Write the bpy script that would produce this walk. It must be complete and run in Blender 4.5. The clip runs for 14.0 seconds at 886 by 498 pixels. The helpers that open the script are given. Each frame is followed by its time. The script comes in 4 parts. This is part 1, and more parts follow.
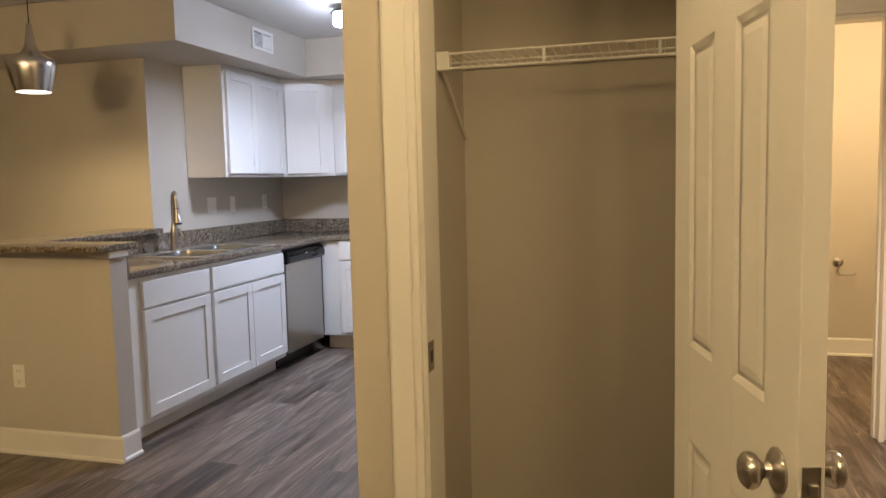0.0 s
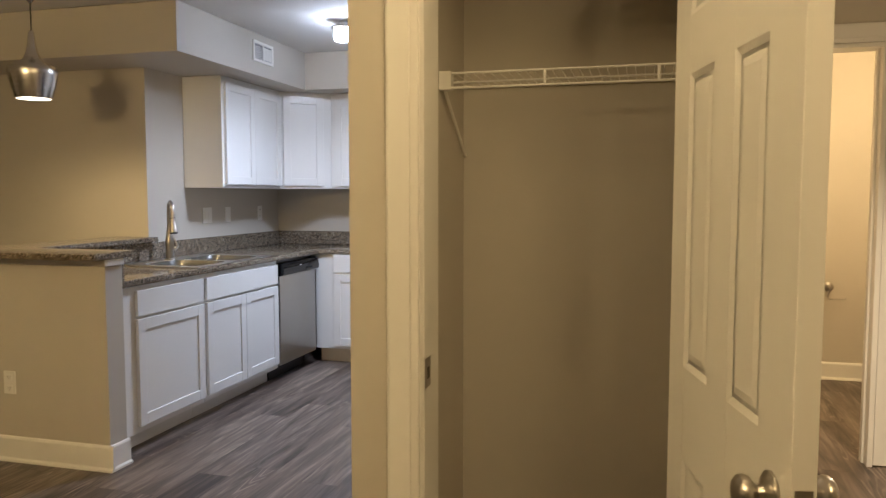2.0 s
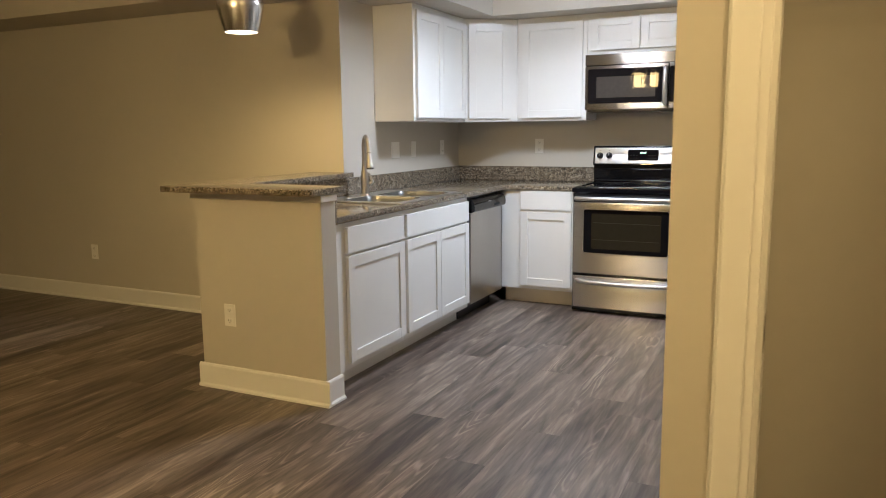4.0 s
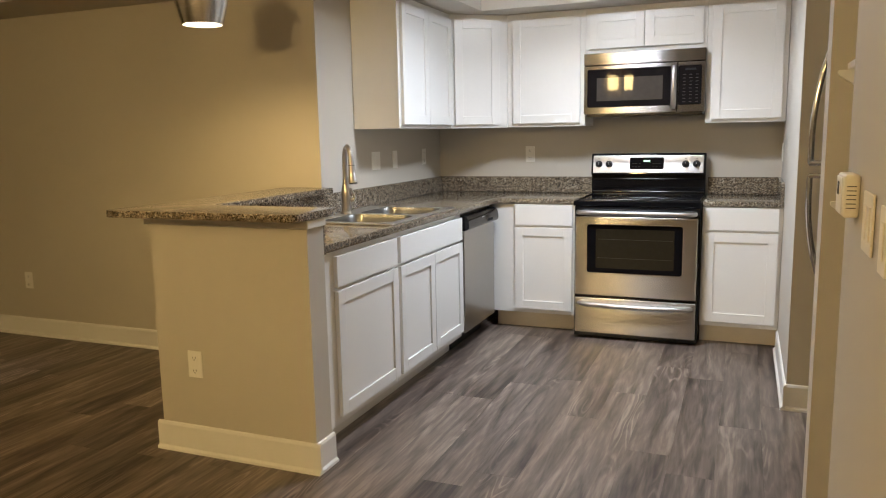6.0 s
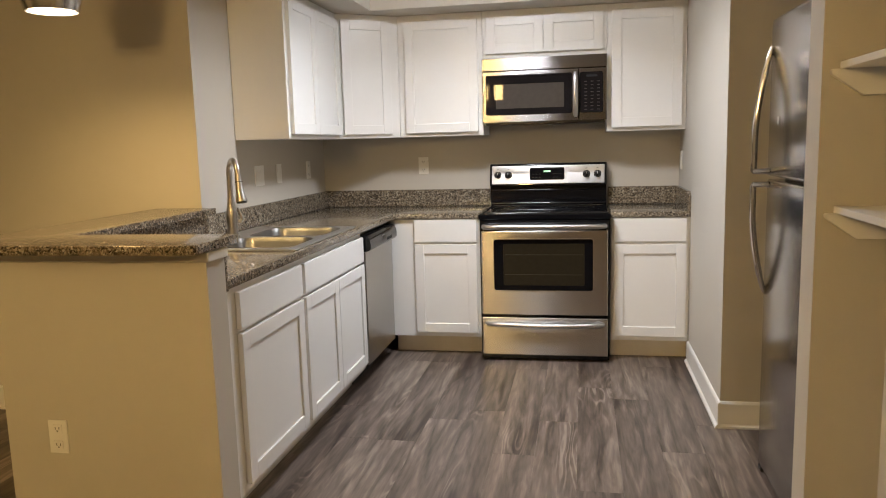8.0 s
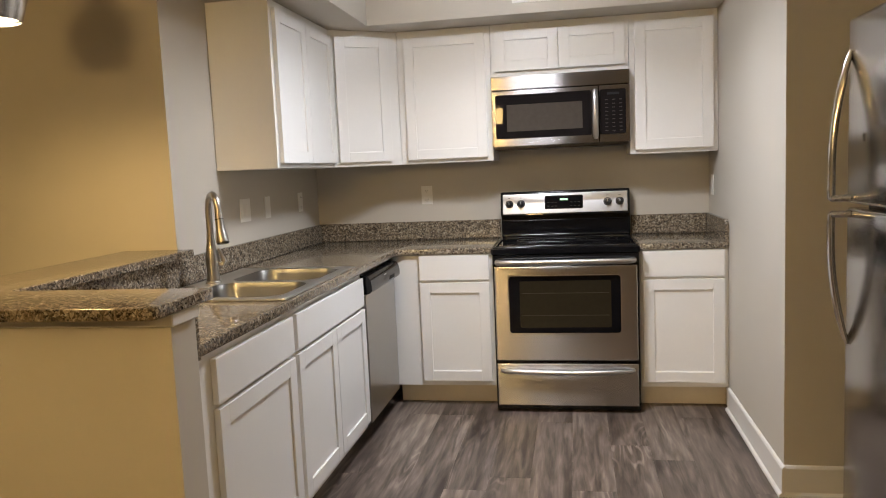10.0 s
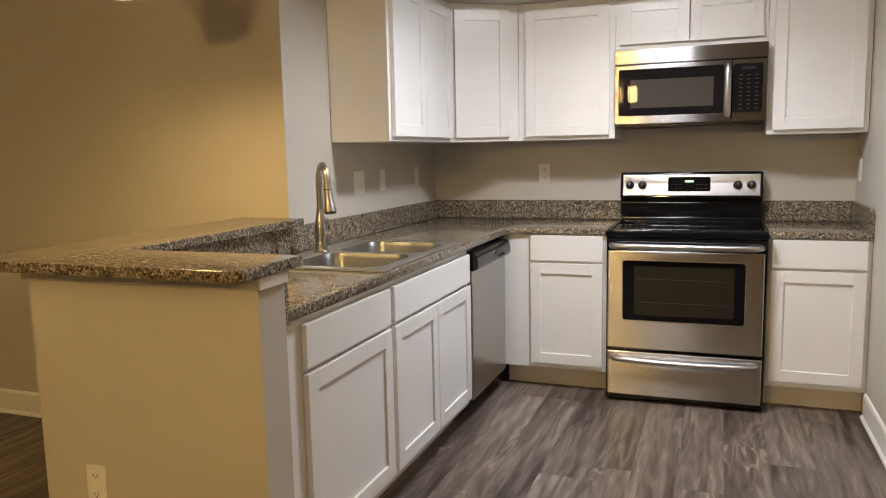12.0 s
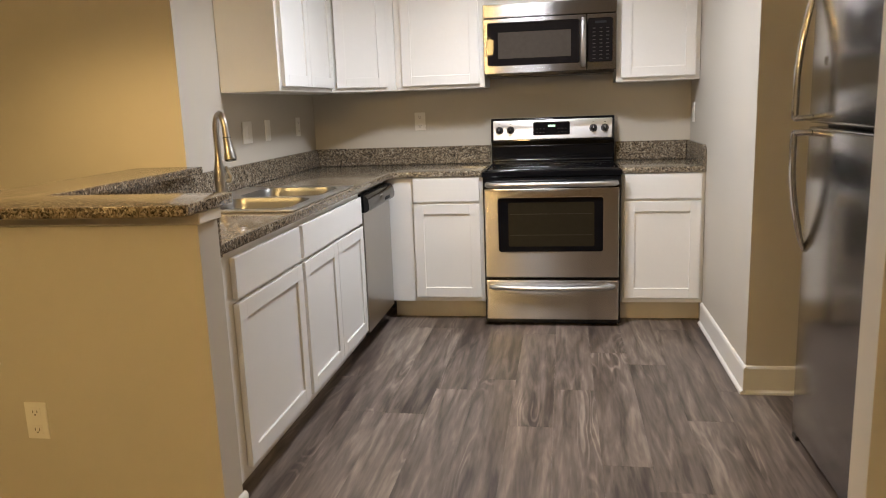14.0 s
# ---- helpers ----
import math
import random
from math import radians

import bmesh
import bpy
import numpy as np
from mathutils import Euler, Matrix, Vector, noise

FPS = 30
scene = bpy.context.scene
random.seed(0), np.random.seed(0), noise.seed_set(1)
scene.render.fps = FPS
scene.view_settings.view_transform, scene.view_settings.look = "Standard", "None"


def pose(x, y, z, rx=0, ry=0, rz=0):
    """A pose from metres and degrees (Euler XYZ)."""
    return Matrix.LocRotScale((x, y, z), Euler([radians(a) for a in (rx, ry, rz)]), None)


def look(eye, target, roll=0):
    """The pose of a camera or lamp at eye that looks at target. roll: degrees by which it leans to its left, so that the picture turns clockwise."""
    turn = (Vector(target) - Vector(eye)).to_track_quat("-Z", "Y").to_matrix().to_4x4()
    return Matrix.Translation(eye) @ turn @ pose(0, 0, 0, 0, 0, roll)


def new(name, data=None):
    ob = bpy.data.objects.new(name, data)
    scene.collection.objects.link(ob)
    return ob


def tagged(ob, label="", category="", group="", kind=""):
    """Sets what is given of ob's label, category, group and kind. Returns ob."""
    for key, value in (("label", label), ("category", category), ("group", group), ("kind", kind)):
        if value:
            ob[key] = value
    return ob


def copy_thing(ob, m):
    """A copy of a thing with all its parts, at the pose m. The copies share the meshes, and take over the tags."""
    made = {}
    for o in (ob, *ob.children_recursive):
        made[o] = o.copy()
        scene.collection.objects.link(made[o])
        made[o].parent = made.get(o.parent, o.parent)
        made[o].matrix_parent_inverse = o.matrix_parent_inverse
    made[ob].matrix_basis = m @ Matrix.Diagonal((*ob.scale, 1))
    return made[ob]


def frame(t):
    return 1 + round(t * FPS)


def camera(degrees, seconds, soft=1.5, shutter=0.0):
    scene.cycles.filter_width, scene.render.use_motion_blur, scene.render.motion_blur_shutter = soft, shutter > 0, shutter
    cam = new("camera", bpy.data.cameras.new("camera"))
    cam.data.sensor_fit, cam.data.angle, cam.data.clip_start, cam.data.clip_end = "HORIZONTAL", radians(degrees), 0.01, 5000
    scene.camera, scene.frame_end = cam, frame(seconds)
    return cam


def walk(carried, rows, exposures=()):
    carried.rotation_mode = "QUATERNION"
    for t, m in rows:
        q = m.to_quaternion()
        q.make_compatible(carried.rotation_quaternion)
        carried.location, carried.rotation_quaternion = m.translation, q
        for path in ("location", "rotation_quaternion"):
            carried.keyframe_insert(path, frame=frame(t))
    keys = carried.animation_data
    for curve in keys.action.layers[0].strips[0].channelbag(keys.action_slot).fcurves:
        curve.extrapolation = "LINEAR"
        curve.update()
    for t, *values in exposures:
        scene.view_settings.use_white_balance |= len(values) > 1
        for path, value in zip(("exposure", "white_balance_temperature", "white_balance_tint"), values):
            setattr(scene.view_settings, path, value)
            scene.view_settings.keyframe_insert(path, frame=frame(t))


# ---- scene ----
cam = camera(61.5, 14.0, 1.05, 0.3)
PATH = [
    (0, (0.344, 0.352, 1.311), (-0.2, 2.268, 1.128), -1.4),
    (0.5, (0.343, 0.366, 1.336), (-0.128, 2.309, 1.265), -1.3),
    (1, (0.337, 0.357, 1.338), (-0.126, 2.302, 1.298), -0.7),
    (1.5, (0.341, 0.342, 1.326), (-0.134, 2.284, 1.246), -0.3),
    (2, (0.333, 0.329, 1.319), (-0.191, 2.254, 1.175), 0.0),
    (2.5, (0.275, 0.296, 1.296), (-0.436, 2.148, 1.042), 0.1),
    (3, (0.166, 0.311, 1.299), (-0.723, 2.074, 0.982), -0.0),
    (5.5, (-0.492, 0.749, 1.321), (-1.275, 2.563, 1.014), -1.4),
    (6, (-0.577, 0.861, 1.329), (-1.321, 2.692, 1.026), -1.1),
    (6.5, (-0.694, 0.957, 1.331), (-1.304, 2.84, 1.044), -1.5),
    (7, (-0.85, 1.022, 1.333), (-1.295, 2.95, 1.042), -1.4),
    (7.5, (-0.92, 1.084, 1.328), (-1.302, 3.026, 1.039), -1.2),
    (10, (-1.139, 1.632, 1.337), (-1.49, 3.589, 1.123), -2.5),
    (10.5, (-1.096, 1.689, 1.346), (-1.583, 3.62, 1.16), -1.9),
    (11, (-1.057, 1.714, 1.339), (-1.696, 3.599, 1.148), -1.3),
    (11.5, (-1.038, 1.715, 1.335), (-1.745, 3.573, 1.118), -1.2),
    (12, (-1.041, 1.718, 1.317), (-1.734, 3.576, 1.059), -1.2),
    (12.5, (-1.09, 1.696, 1.32), (-1.639, 3.597, 1.031), -1.4),
    (13, (-1.166, 1.613, 1.304), (-1.554, 3.548, 0.983), -2.0),
    (13.5, (-1.185, 1.526, 1.299), (-1.517, 3.466, 0.943), -2.4),
    (14, (-1.127, 1.397, 1.282), (-1.449, 3.334, 0.9), -2.1),
]
walk(cam, [(t, look(eye, target, roll)) for t, eye, target, roll in PATH],
     [(0, -0.05, 5620, 15), (0.5, -0.15, 5590, 14), (1.5, -0.17, 5560, 14), (2.5, -0.12, 5620, 10), (3.0, 0.11, 5880, 9), (5.5, 0.12, 6040, 8), (7.5, 0.03, 6680, 10), (11, -0.06, 6620, 11), (14, 0.03, 6700, 11)])


# ---------------------------------------------------------------- light
world = bpy.data.worlds.new("night")
scene.world = world
world.use_nodes = True
world.node_tree.nodes["Background"].inputs[0].default_value = (0.35, 0.45, 0.7, 1)
world.node_tree.nodes["Background"].inputs[1].default_value = 0.02

XL, YW, XR = -2.775, 6.25, -0.355      # kitchen: left wall, back wall, right wall
YN = 4.48                              # living room's wall
CEIL, SOF = 2.42, 2.134                # ceiling, underside of the soffit
CT, BAR = 0.898, 1.05                  # worktop, raised bar
WARM, COOL = (1.0, 0.673, 0.266), (0.91, 0.95, 1.03)


def lamp(name, kind, at, power, color, size=0.1, aim=None):
    data = bpy.data.lights.new(name, kind)
    data.energy, data.color = power, color
    if kind == "AREA":
        data.shape, data.size = "DISK", size
    else:
        data.shadow_soft_size = size
    ob = new(name, data)
    ob.matrix_world = look(at, aim) if aim else Matrix.Translation(at)
    return tagged(ob, kind="structure")


KIT, DIN, HALL = (-1.41, 4.79, 2.36), (-2.22, 0.40, 2.13), (0.95, 0.25, 2.30)
ENTRY, END = (0.28, 1.42, 2.34), (1.45, 2.9, 2.30)
lamp("kitchen_down_light", "AREA", (KIT[0], KIT[1], 2.27), 27.5, COOL, 0.34, (KIT[0], KIT[1], 0))
bpy.data.lights["kitchen_down_light"].spread = radians(149)
lamp("hall_bulb_light", "POINT", (HALL[0], HALL[1], 2.2), 37, WARM, 0.11)
lamp("entry_bulb_light", "POINT", (ENTRY[0], ENTRY[1], 2.29), 12.5, WARM, 0.08)
lamp("hall_end_bulb_light", "AREA", (END[0], END[1], 2.2), 40, (1.0, 0.74, 0.42), 0.25, (END[0], END[1], 0))
bpy.data.lights["hall_end_bulb_light"].spread = radians(125)
lamp("bath_bulb_light", "POINT", (1.62, 4.88, 2.12), 58, (1.0, 0.66, 0.27), 0.14)
lamp("pendant_bulb_light", "SPOT", (-2.868, 3.675, 1.824), 44, WARM, 0.08, (-2.868, 3.675, 0))
bpy.data.lights["pendant_bulb_light"].spot_size, bpy.data.lights["pendant_bulb_light"].spot_blend = radians(164), 0.7

# ---------------------------------------------------------------- materials


def material(name, color, rough=0.5, metal=0.0, vary=0.06, scale=6.0, bump=0.0, bump_scale=120.0, spec=0.5, island=0.0):
    """A principled surface with a broad and a fine variation of its tone, and a fine relief."""
    mat = bpy.data.materials.new(name)
    mat.use_nodes = True
    nt = mat.node_tree
    b = nt.nodes["Principled BSDF"]
    b.inputs["Roughness"].default_value, b.inputs["Metallic"].default_value = rough, metal
    b.inputs["Specular IOR Level"].default_value = spec
    tc = nt.nodes.new("ShaderNodeTexCoord")
    big, fine, mix, ramp = (nt.nodes.new(n) for n in ("ShaderNodeTexNoise", "ShaderNodeTexNoise", "ShaderNodeMath", "ShaderNodeValToRGB"))
    big.inputs["Scale"].default_value, fine.inputs["Scale"].default_value = scale, scale * 11
    big.inputs["Detail"].default_value = 5
    mix.operation, mix.inputs[1].default_value = "MULTIPLY_ADD", 0.7
    nt.links.new(tc.outputs["Object"], big.inputs["Vector"])
    nt.links.new(tc.outputs["Object"], fine.inputs["Vector"])
    scaled = nt.nodes.new("ShaderNodeMath")
    scaled.operation, scaled.inputs[1].default_value = "MULTIPLY", 0.3
    nt.links.new(fine.outputs["Fac"], scaled.inputs[0])
    nt.links.new(big.outputs["Fac"], mix.inputs[0])
    nt.links.new(scaled.outputs[0], mix.inputs[2])
    ramp.color_ramp.elements[0].position, ramp.color_ramp.elements[1].position = 0.3, 0.7
    for e, k in zip(ramp.color_ramp.elements, (1 - vary, 1 + vary)):
        e.color = (*(min(c * k, 1) for c in color), 1)
    nt.links.new(mix.outputs[0], ramp.inputs[0])
    nt.links.new(ramp.outputs[0], b.inputs["Base Color"])
    r = nt.nodes.new("ShaderNodeMapRange")
    r.inputs[3].default_value, r.inputs[4].default_value = rough - min(0.06, 0.3 * rough), min(rough + min(0.06, 0.3 * rough), 1)
    nt.links.new(fine.outputs["Fac"], r.inputs[0])
    nt.links.new(r.outputs[0], b.inputs["Roughness"])
    if bump:
        n, bp = nt.nodes.new("ShaderNodeTexNoise"), nt.nodes.new("ShaderNodeBump")
        n.inputs["Scale"].default_value, n.inputs["Detail"].default_value = bump_scale, 4
        bp.inputs["Strength"].default_value, bp.inputs["Distance"].default_value = bump, 0.002
        nt.links.new(tc.outputs["Object"], n.inputs["Vector"])
        nt.links.new(n.outputs["Fac"], bp.inputs["Height"])
        nt.links.new(bp.outputs[0], b.inputs["Normal"])
    return mat


def brushed(name, color, rough, stretch, bump=0.12, vary=0.05, upright=0.0):
    """Brushed metal: streaks along one axis in tone, gloss and relief."""
    mat = material(name, color, rough, 1.0, vary, 3.0)
    nt = mat.node_tree
    b = nt.nodes["Principled BSDF"]
    tc, mp, n, bp, r = (nt.nodes.new(k) for k in ("ShaderNodeTexCoord", "ShaderNodeMapping", "ShaderNodeTexNoise", "ShaderNodeBump", "ShaderNodeMapRange"))
    mp.inputs["Scale"].default_value = stretch
    n.inputs["Scale"].default_value, n.inputs["Detail"].default_value = 6, 6
    nt.links.new(tc.outputs["Object"], mp.inputs[0])
    nt.links.new(mp.outputs[0], n.inputs["Vector"])
    bp.inputs["Strength"].default_value, bp.inputs["Distance"].default_value = bump, 0.001
    nt.links.new(n.outputs["Fac"], bp.inputs["Height"])
    nt.links.new(bp.outputs[0], b.inputs["Normal"])
    r.inputs[3].default_value, r.inputs[4].default_value = rough - 0.02, rough + 0.03
    if upright:
        tan = nt.nodes.new("ShaderNodeTangent")
        tan.direction_type, tan.axis = "RADIAL", "Z"
        nt.links.new(tan.outputs[0], b.inputs["Tangent"])
        b.inputs["Anisotropic"].default_value, b.inputs["Anisotropic Rotation"].default_value = upright, 0.25
    nt.links.new(n.outputs["Fac"], r.inputs[0])
    nt.links.new(r.outputs[0], b.inputs["Roughness"])
    return mat


def granite(name):
    mat = bpy.data.materials.new(name)
    mat.use_nodes = True
    nt = mat.node_tree
    b = nt.nodes["Principled BSDF"]
    b.inputs["Roughness"].default_value = 0.12
    tc = nt.nodes.new("ShaderNodeTexCoord")
    warp, add = nt.nodes.new("ShaderNodeTexNoise"), nt.nodes.new("ShaderNodeMixRGB")
    warp.inputs["Scale"].default_value, warp.inputs["Detail"].default_value = 45, 3
    add.blend_type, add.inputs[0].default_value = "ADD", 0.02
    nt.links.new(tc.outputs["Object"], warp.inputs["Vector"])
    nt.links.new(tc.outputs["Object"], add.inputs[1])
    nt.links.new(warp.outputs["Color"], add.inputs[2])
    v, v2, ramp, ramp2, mix = (nt.nodes.new(k) for k in ("ShaderNodeTexVoronoi", "ShaderNodeTexVoronoi", "ShaderNodeValToRGB", "ShaderNodeValToRGB", "ShaderNodeMixRGB"))
    v.inputs["Scale"].default_value, v2.inputs["Scale"].default_value = 135, 300
    nt.links.new(add.outputs[0], v.inputs["Vector"])
    nt.links.new(add.outputs[0], v2.inputs["Vector"])
    sep, sep2 = nt.nodes.new("ShaderNodeSeparateColor"), nt.nodes.new("ShaderNodeSeparateColor")
    nt.links.new(v.outputs["Color"], sep.inputs[0])
    nt.links.new(v2.outputs["Color"], sep2.inputs[0])
    stops = ((0.0, (0.018, 0.015, 0.014)), (0.24, (0.05, 0.04, 0.033)), (0.32, (0.20, 0.158, 0.110)), (0.54, (0.315, 0.258, 0.184)), (0.62, (0.105, 0.078, 0.053)), (0.8, (0.40, 0.345, 0.262)), (0.95, (0.54, 0.49, 0.40)))
    for rp, src in ((ramp, sep), (ramp2, sep2)):
        rp.color_ramp.interpolation = "CONSTANT"
        while len(rp.color_ramp.elements) < len(stops):
            rp.color_ramp.elements.new(0.5)
        for e, (p, c) in zip(rp.color_ramp.elements, stops):
            e.position, e.color = p, (*c, 1)
        nt.links.new(src.outputs[0], rp.inputs[0])
    mix.inputs[0].default_value = 0.42
    nt.links.new(ramp.outputs[0], mix.inputs[1])
    nt.links.new(ramp2.outputs[0], mix.inputs[2])
    nt.links.new(mix.outputs[0], b.inputs["Base Color"])
    return mat


def planks(name):
    """Vinyl oak boards: tone by board, streaks and cathedral grain along y."""
    mat = bpy.data.materials.new(name)
    mat.use_nodes = True
    nt = mat.node_tree
    N = nt.nodes.new
    L = nt.links.new
    b = nt.nodes["Principled BSDF"]
    geo, info, tc = N("ShaderNodeNewGeometry"), N("ShaderNodeObjectInfo"), N("ShaderNodeTexCoord")
    rnd = N("ShaderNodeMath")
    rnd.operation = "ADD"
    L(geo.outputs["Random Per Island"], rnd.inputs[0])
    L(info.outputs["Random"], rnd.inputs[1])
    off, comb = N("ShaderNodeMath"), N("ShaderNodeCombineXYZ")
    off.operation, off.inputs[1].default_value = "MULTIPLY", 37.0
    L(rnd.outputs[0], off.inputs[0])
    L(off.outputs[0], comb.inputs[0])
    L(off.outputs[0], comb.inputs[1])
    va = N("ShaderNodeVectorMath")
    L(geo.outputs["Position"], va.inputs[0])
    L(comb.outputs[0], va.inputs[1])
    mp, mp2 = N("ShaderNodeMapping"), N("ShaderNodeMapping")
    mp.inputs["Scale"].default_value, mp2.inputs["Scale"].default_value = (19, 2.0, 1), (85, 6.5, 1)
    L(va.outputs[0], mp.inputs[0])
    L(va.outputs[0], mp2.inputs[0])
    n1, n2, w = N("ShaderNodeTexNoise"), N("ShaderNodeTexNoise"), N("ShaderNodeTexNoise")
    n1.inputs["Scale"].default_value, n1.inputs["Detail"].default_value, n1.inputs["Distortion"].default_value = 1, 8, 1.1
    n2.inputs["Scale"].default_value, n2.inputs["Detail"].default_value = 1, 7
    w.inputs["Scale"].default_value, w.inputs["Detail"].default_value, w.inputs["Distortion"].default_value = 0.30, 3, 0.5
    L(mp.outputs[0], n1.inputs["Vector"])
    L(mp2.outputs[0], n2.inputs["Vector"])
    L(mp.outputs[0], w.inputs["Vector"])
    m1, m2, m3 = N("ShaderNodeMath"), N("ShaderNodeMath"), N("ShaderNodeMath")
    for m, k in ((m1, 0.46), (m2, 0.24), (m3, 0.30)):
        m.operation, m.inputs[1].default_value = "MULTIPLY_ADD", k
    L(n1.outputs["Fac"], m1.inputs[0])
    L(n2.outputs["Fac"], m2.inputs[0])
    L(w.outputs["Fac"], m3.inputs[0])
    m1.inputs[2].default_value = 0
    mp3, field, freq, wave, thin, patch, pr, gr = (N(k) for k in ("ShaderNodeMapping", "ShaderNodeTexNoise", "ShaderNodeMath", "ShaderNodeMath", "ShaderNodeMapRange", "ShaderNodeTexNoise", "ShaderNodeMapRange", "ShaderNodeMath"))
    mp3.inputs["Scale"].default_value = (9, 1.15, 1)
    L(va.outputs[0], mp3.inputs[0])
    field.inputs["Scale"].default_value, field.inputs["Detail"].default_value, field.inputs["Roughness"].default_value = 1.0, 2.0, 0.35
    L(mp3.outputs[0], field.inputs["Vector"])
    freq.operation, freq.inputs[1].default_value = "MULTIPLY", 95.0
    wave.operation = "SINE"
    L(field.outputs["Fac"], freq.inputs[0])
    L(freq.outputs[0], wave.inputs[0])
    thin.inputs[1].default_value, thin.inputs[2].default_value = 0.15, 1.0
    L(wave.outputs[0], thin.inputs[0])
    patch.inputs["Scale"].default_value = 0.6
    L(mp3.outputs[0], patch.inputs["Vector"])
    pr.inputs[1].default_value, pr.inputs[2].default_value, pr.inputs[4].default_value = 0.53, 0.66, 0.12
    L(patch.outputs["Fac"], pr.inputs[0])
    gr.operation = "MULTIPLY"
    L(thin.outputs[0], gr.inputs[0])
    L(pr.outputs[0], gr.inputs[1])
    sub = N("ShaderNodeMath")
    sub.operation = "ADD"
    L(m1.outputs[0], m2.inputs[2])
    L(m2.outputs[0], m3.inputs[2])
    fr, tone = N("ShaderNodeMath"), N("ShaderNodeMapRange")
    fr.operation = "FRACT"
    L(rnd.outputs[0], fr.inputs[0])
    tone.inputs[3].default_value, tone.inputs[4].default_value = -0.055, 0.035
    L(fr.outputs[0], tone.inputs[0])
    add, ramp = N("ShaderNodeMath"), N("ShaderNodeValToRGB")
    L(m3.outputs[0], sub.inputs[0])
    L(gr.outputs[0], sub.inputs[1])
    L(sub.outputs[0], add.inputs[0])
    L(tone.outputs[0], add.inputs[1])
    stops = ((0.37, (0.032, 0.021, 0.017)), (0.45, (0.084, 0.062, 0.050)), (0.545, (0.160, 0.125, 0.103)), (0.67, (0.305, 0.247, 0.202)))
    while len(ramp.color_ramp.elements) < 4:
        ramp.color_ramp.elements.new(0.5)
    for e, (p, c) in zip(ramp.color_ramp.elements, stops):
        e.position, e.color = p, (*c, 1)
    L(add.outputs[0], ramp.inputs[0])
    L(ramp.outputs[0], b.inputs["Base Color"])
    r, bp = N("ShaderNodeMapRange"), N("ShaderNodeBump")
    r.inputs[3].default_value, r.inputs[4].default_value = 0.30, 0.50
    L(n2.outputs["Fac"], r.inputs[0])
    L(r.outputs[0], b.inputs["Roughness"])
    bp.inputs["Strength"].default_value, bp.inputs["Distance"].default_value = 0.25, 0.0006
    L(n2.outputs["Fac"], bp.inputs["Height"])
    L(bp.outputs[0], b.inputs["Normal"])
    return mat


def glow(name, color, strength):
    mat = bpy.data.materials.new(name)
    mat.use_nodes = True
    b = mat.node_tree.nodes["Principled BSDF"]
    b.inputs["Emission Color"].default_value, b.inputs["Emission Strength"].default_value = (*color, 1), strength
    b.inputs["Base Color"].default_value = (0.8, 0.8, 0.8, 1)
    return mat


WALL = material("greige_wall_paint", (0.535, 0.495, 0.43), 0.62, vary=0.025, scale=1.5, bump=0.10, bump_scale=160)
CEILING = material("ceiling_paint", (0.74, 0.73, 0.71), 0.8, vary=0.02, scale=2, bump=0.35, bump_scale=90)
TRIM = material("white_trim_paint", (0.78, 0.76, 0.72), 0.35, vary=0.015, scale=3, bump=0.04, bump_scale=60)
CAB = material("white_cabinet_paint", (0.80, 0.79, 0.77), 0.32, vary=0.015, scale=4, bump=0.03, bump_scale=70)
CABIN = material("cabinet_box_white", (0.74, 0.72, 0.68), 0.4, vary=0.02, scale=4)
TOE = material("toe_kick_laminate", (0.72, 0.64, 0.50), 0.45, vary=0.05, scale=7)
DARKGAP = material("dark_void", (0.01, 0.01, 0.01), 0.9, vary=0.1)
STEEL = brushed("stainless_steel", (0.48, 0.465, 0.455), 0.22, (2, 2, 90), 0.0, 0.02, 1.0)
# the cooker's steel darkened, to hold down lamp reflections on the microwave
STEELM = brushed("dimmed_stainless_steel", (0.265, 0.255, 0.255), 0.22, (2, 2, 90), 0.0, 0.02, 1.0)
STEELP = brushed("satin_stainless_steel", (0.46, 0.46, 0.47), 0.36, (2, 2, 90), 0.0, 0.02, 0.5)
STEELV = brushed("stainless_steel_upright", (0.47, 0.46, 0.44), 0.3, (200, 200, 2), 0.03, 0.03)
FRIDGE = brushed("fridge_steel", (0.42, 0.415, 0.42), 0.17, (160, 160, 1), 0.015, 0.02)
# one sink steel in two tones: rim lightened as lit, bowls darkened as shaded
SINK = brushed("lit_sink_steel", (0.72, 0.71, 0.70), 0.3, (2, 30, 30), 0.08)
BOWL = brushed("shaded_sink_steel", (0.34, 0.335, 0.325), 0.33, (30, 30, 2), 0.02, 0.05, 0.6)
NICKEL = brushed("brushed_nickel", (0.46, 0.43, 0.39), 0.3, (30, 30, 2), 0.03)
SATIN = brushed("satin_handle_steel", (0.44, 0.43, 0.42), 0.34, (2, 40, 40), 0.02, 0.04)
CHROME = material("chrome", (0.75, 0.74, 0.72), 0.12, 1.0, 0.02)
ALU = brushed("spun_aluminium", (0.72, 0.70, 0.68), 0.26, (2, 2, 70), 0.2)
BLACK = material("black_enamel", (0.006, 0.006, 0.007), 0.08, vary=0.2, spec=0.4)
BLACKG = material("black_porcelain", (0.005, 0.005, 0.006), 0.12, vary=0.2, spec=0.3)
BLACKP = material("black_plastic", (0.012, 0.012, 0.014), 0.3, vary=0.15, bump=0.05, bump_scale=200)
GLASSB = material("black_glass", (0.005, 0.005, 0.006), 0.02, vary=0.1, spec=0.15)
OVENGLASS = material("oven_window_glass", (0.022, 0.018, 0.011), 0.05, vary=0.08, scale=40, spec=0.4)
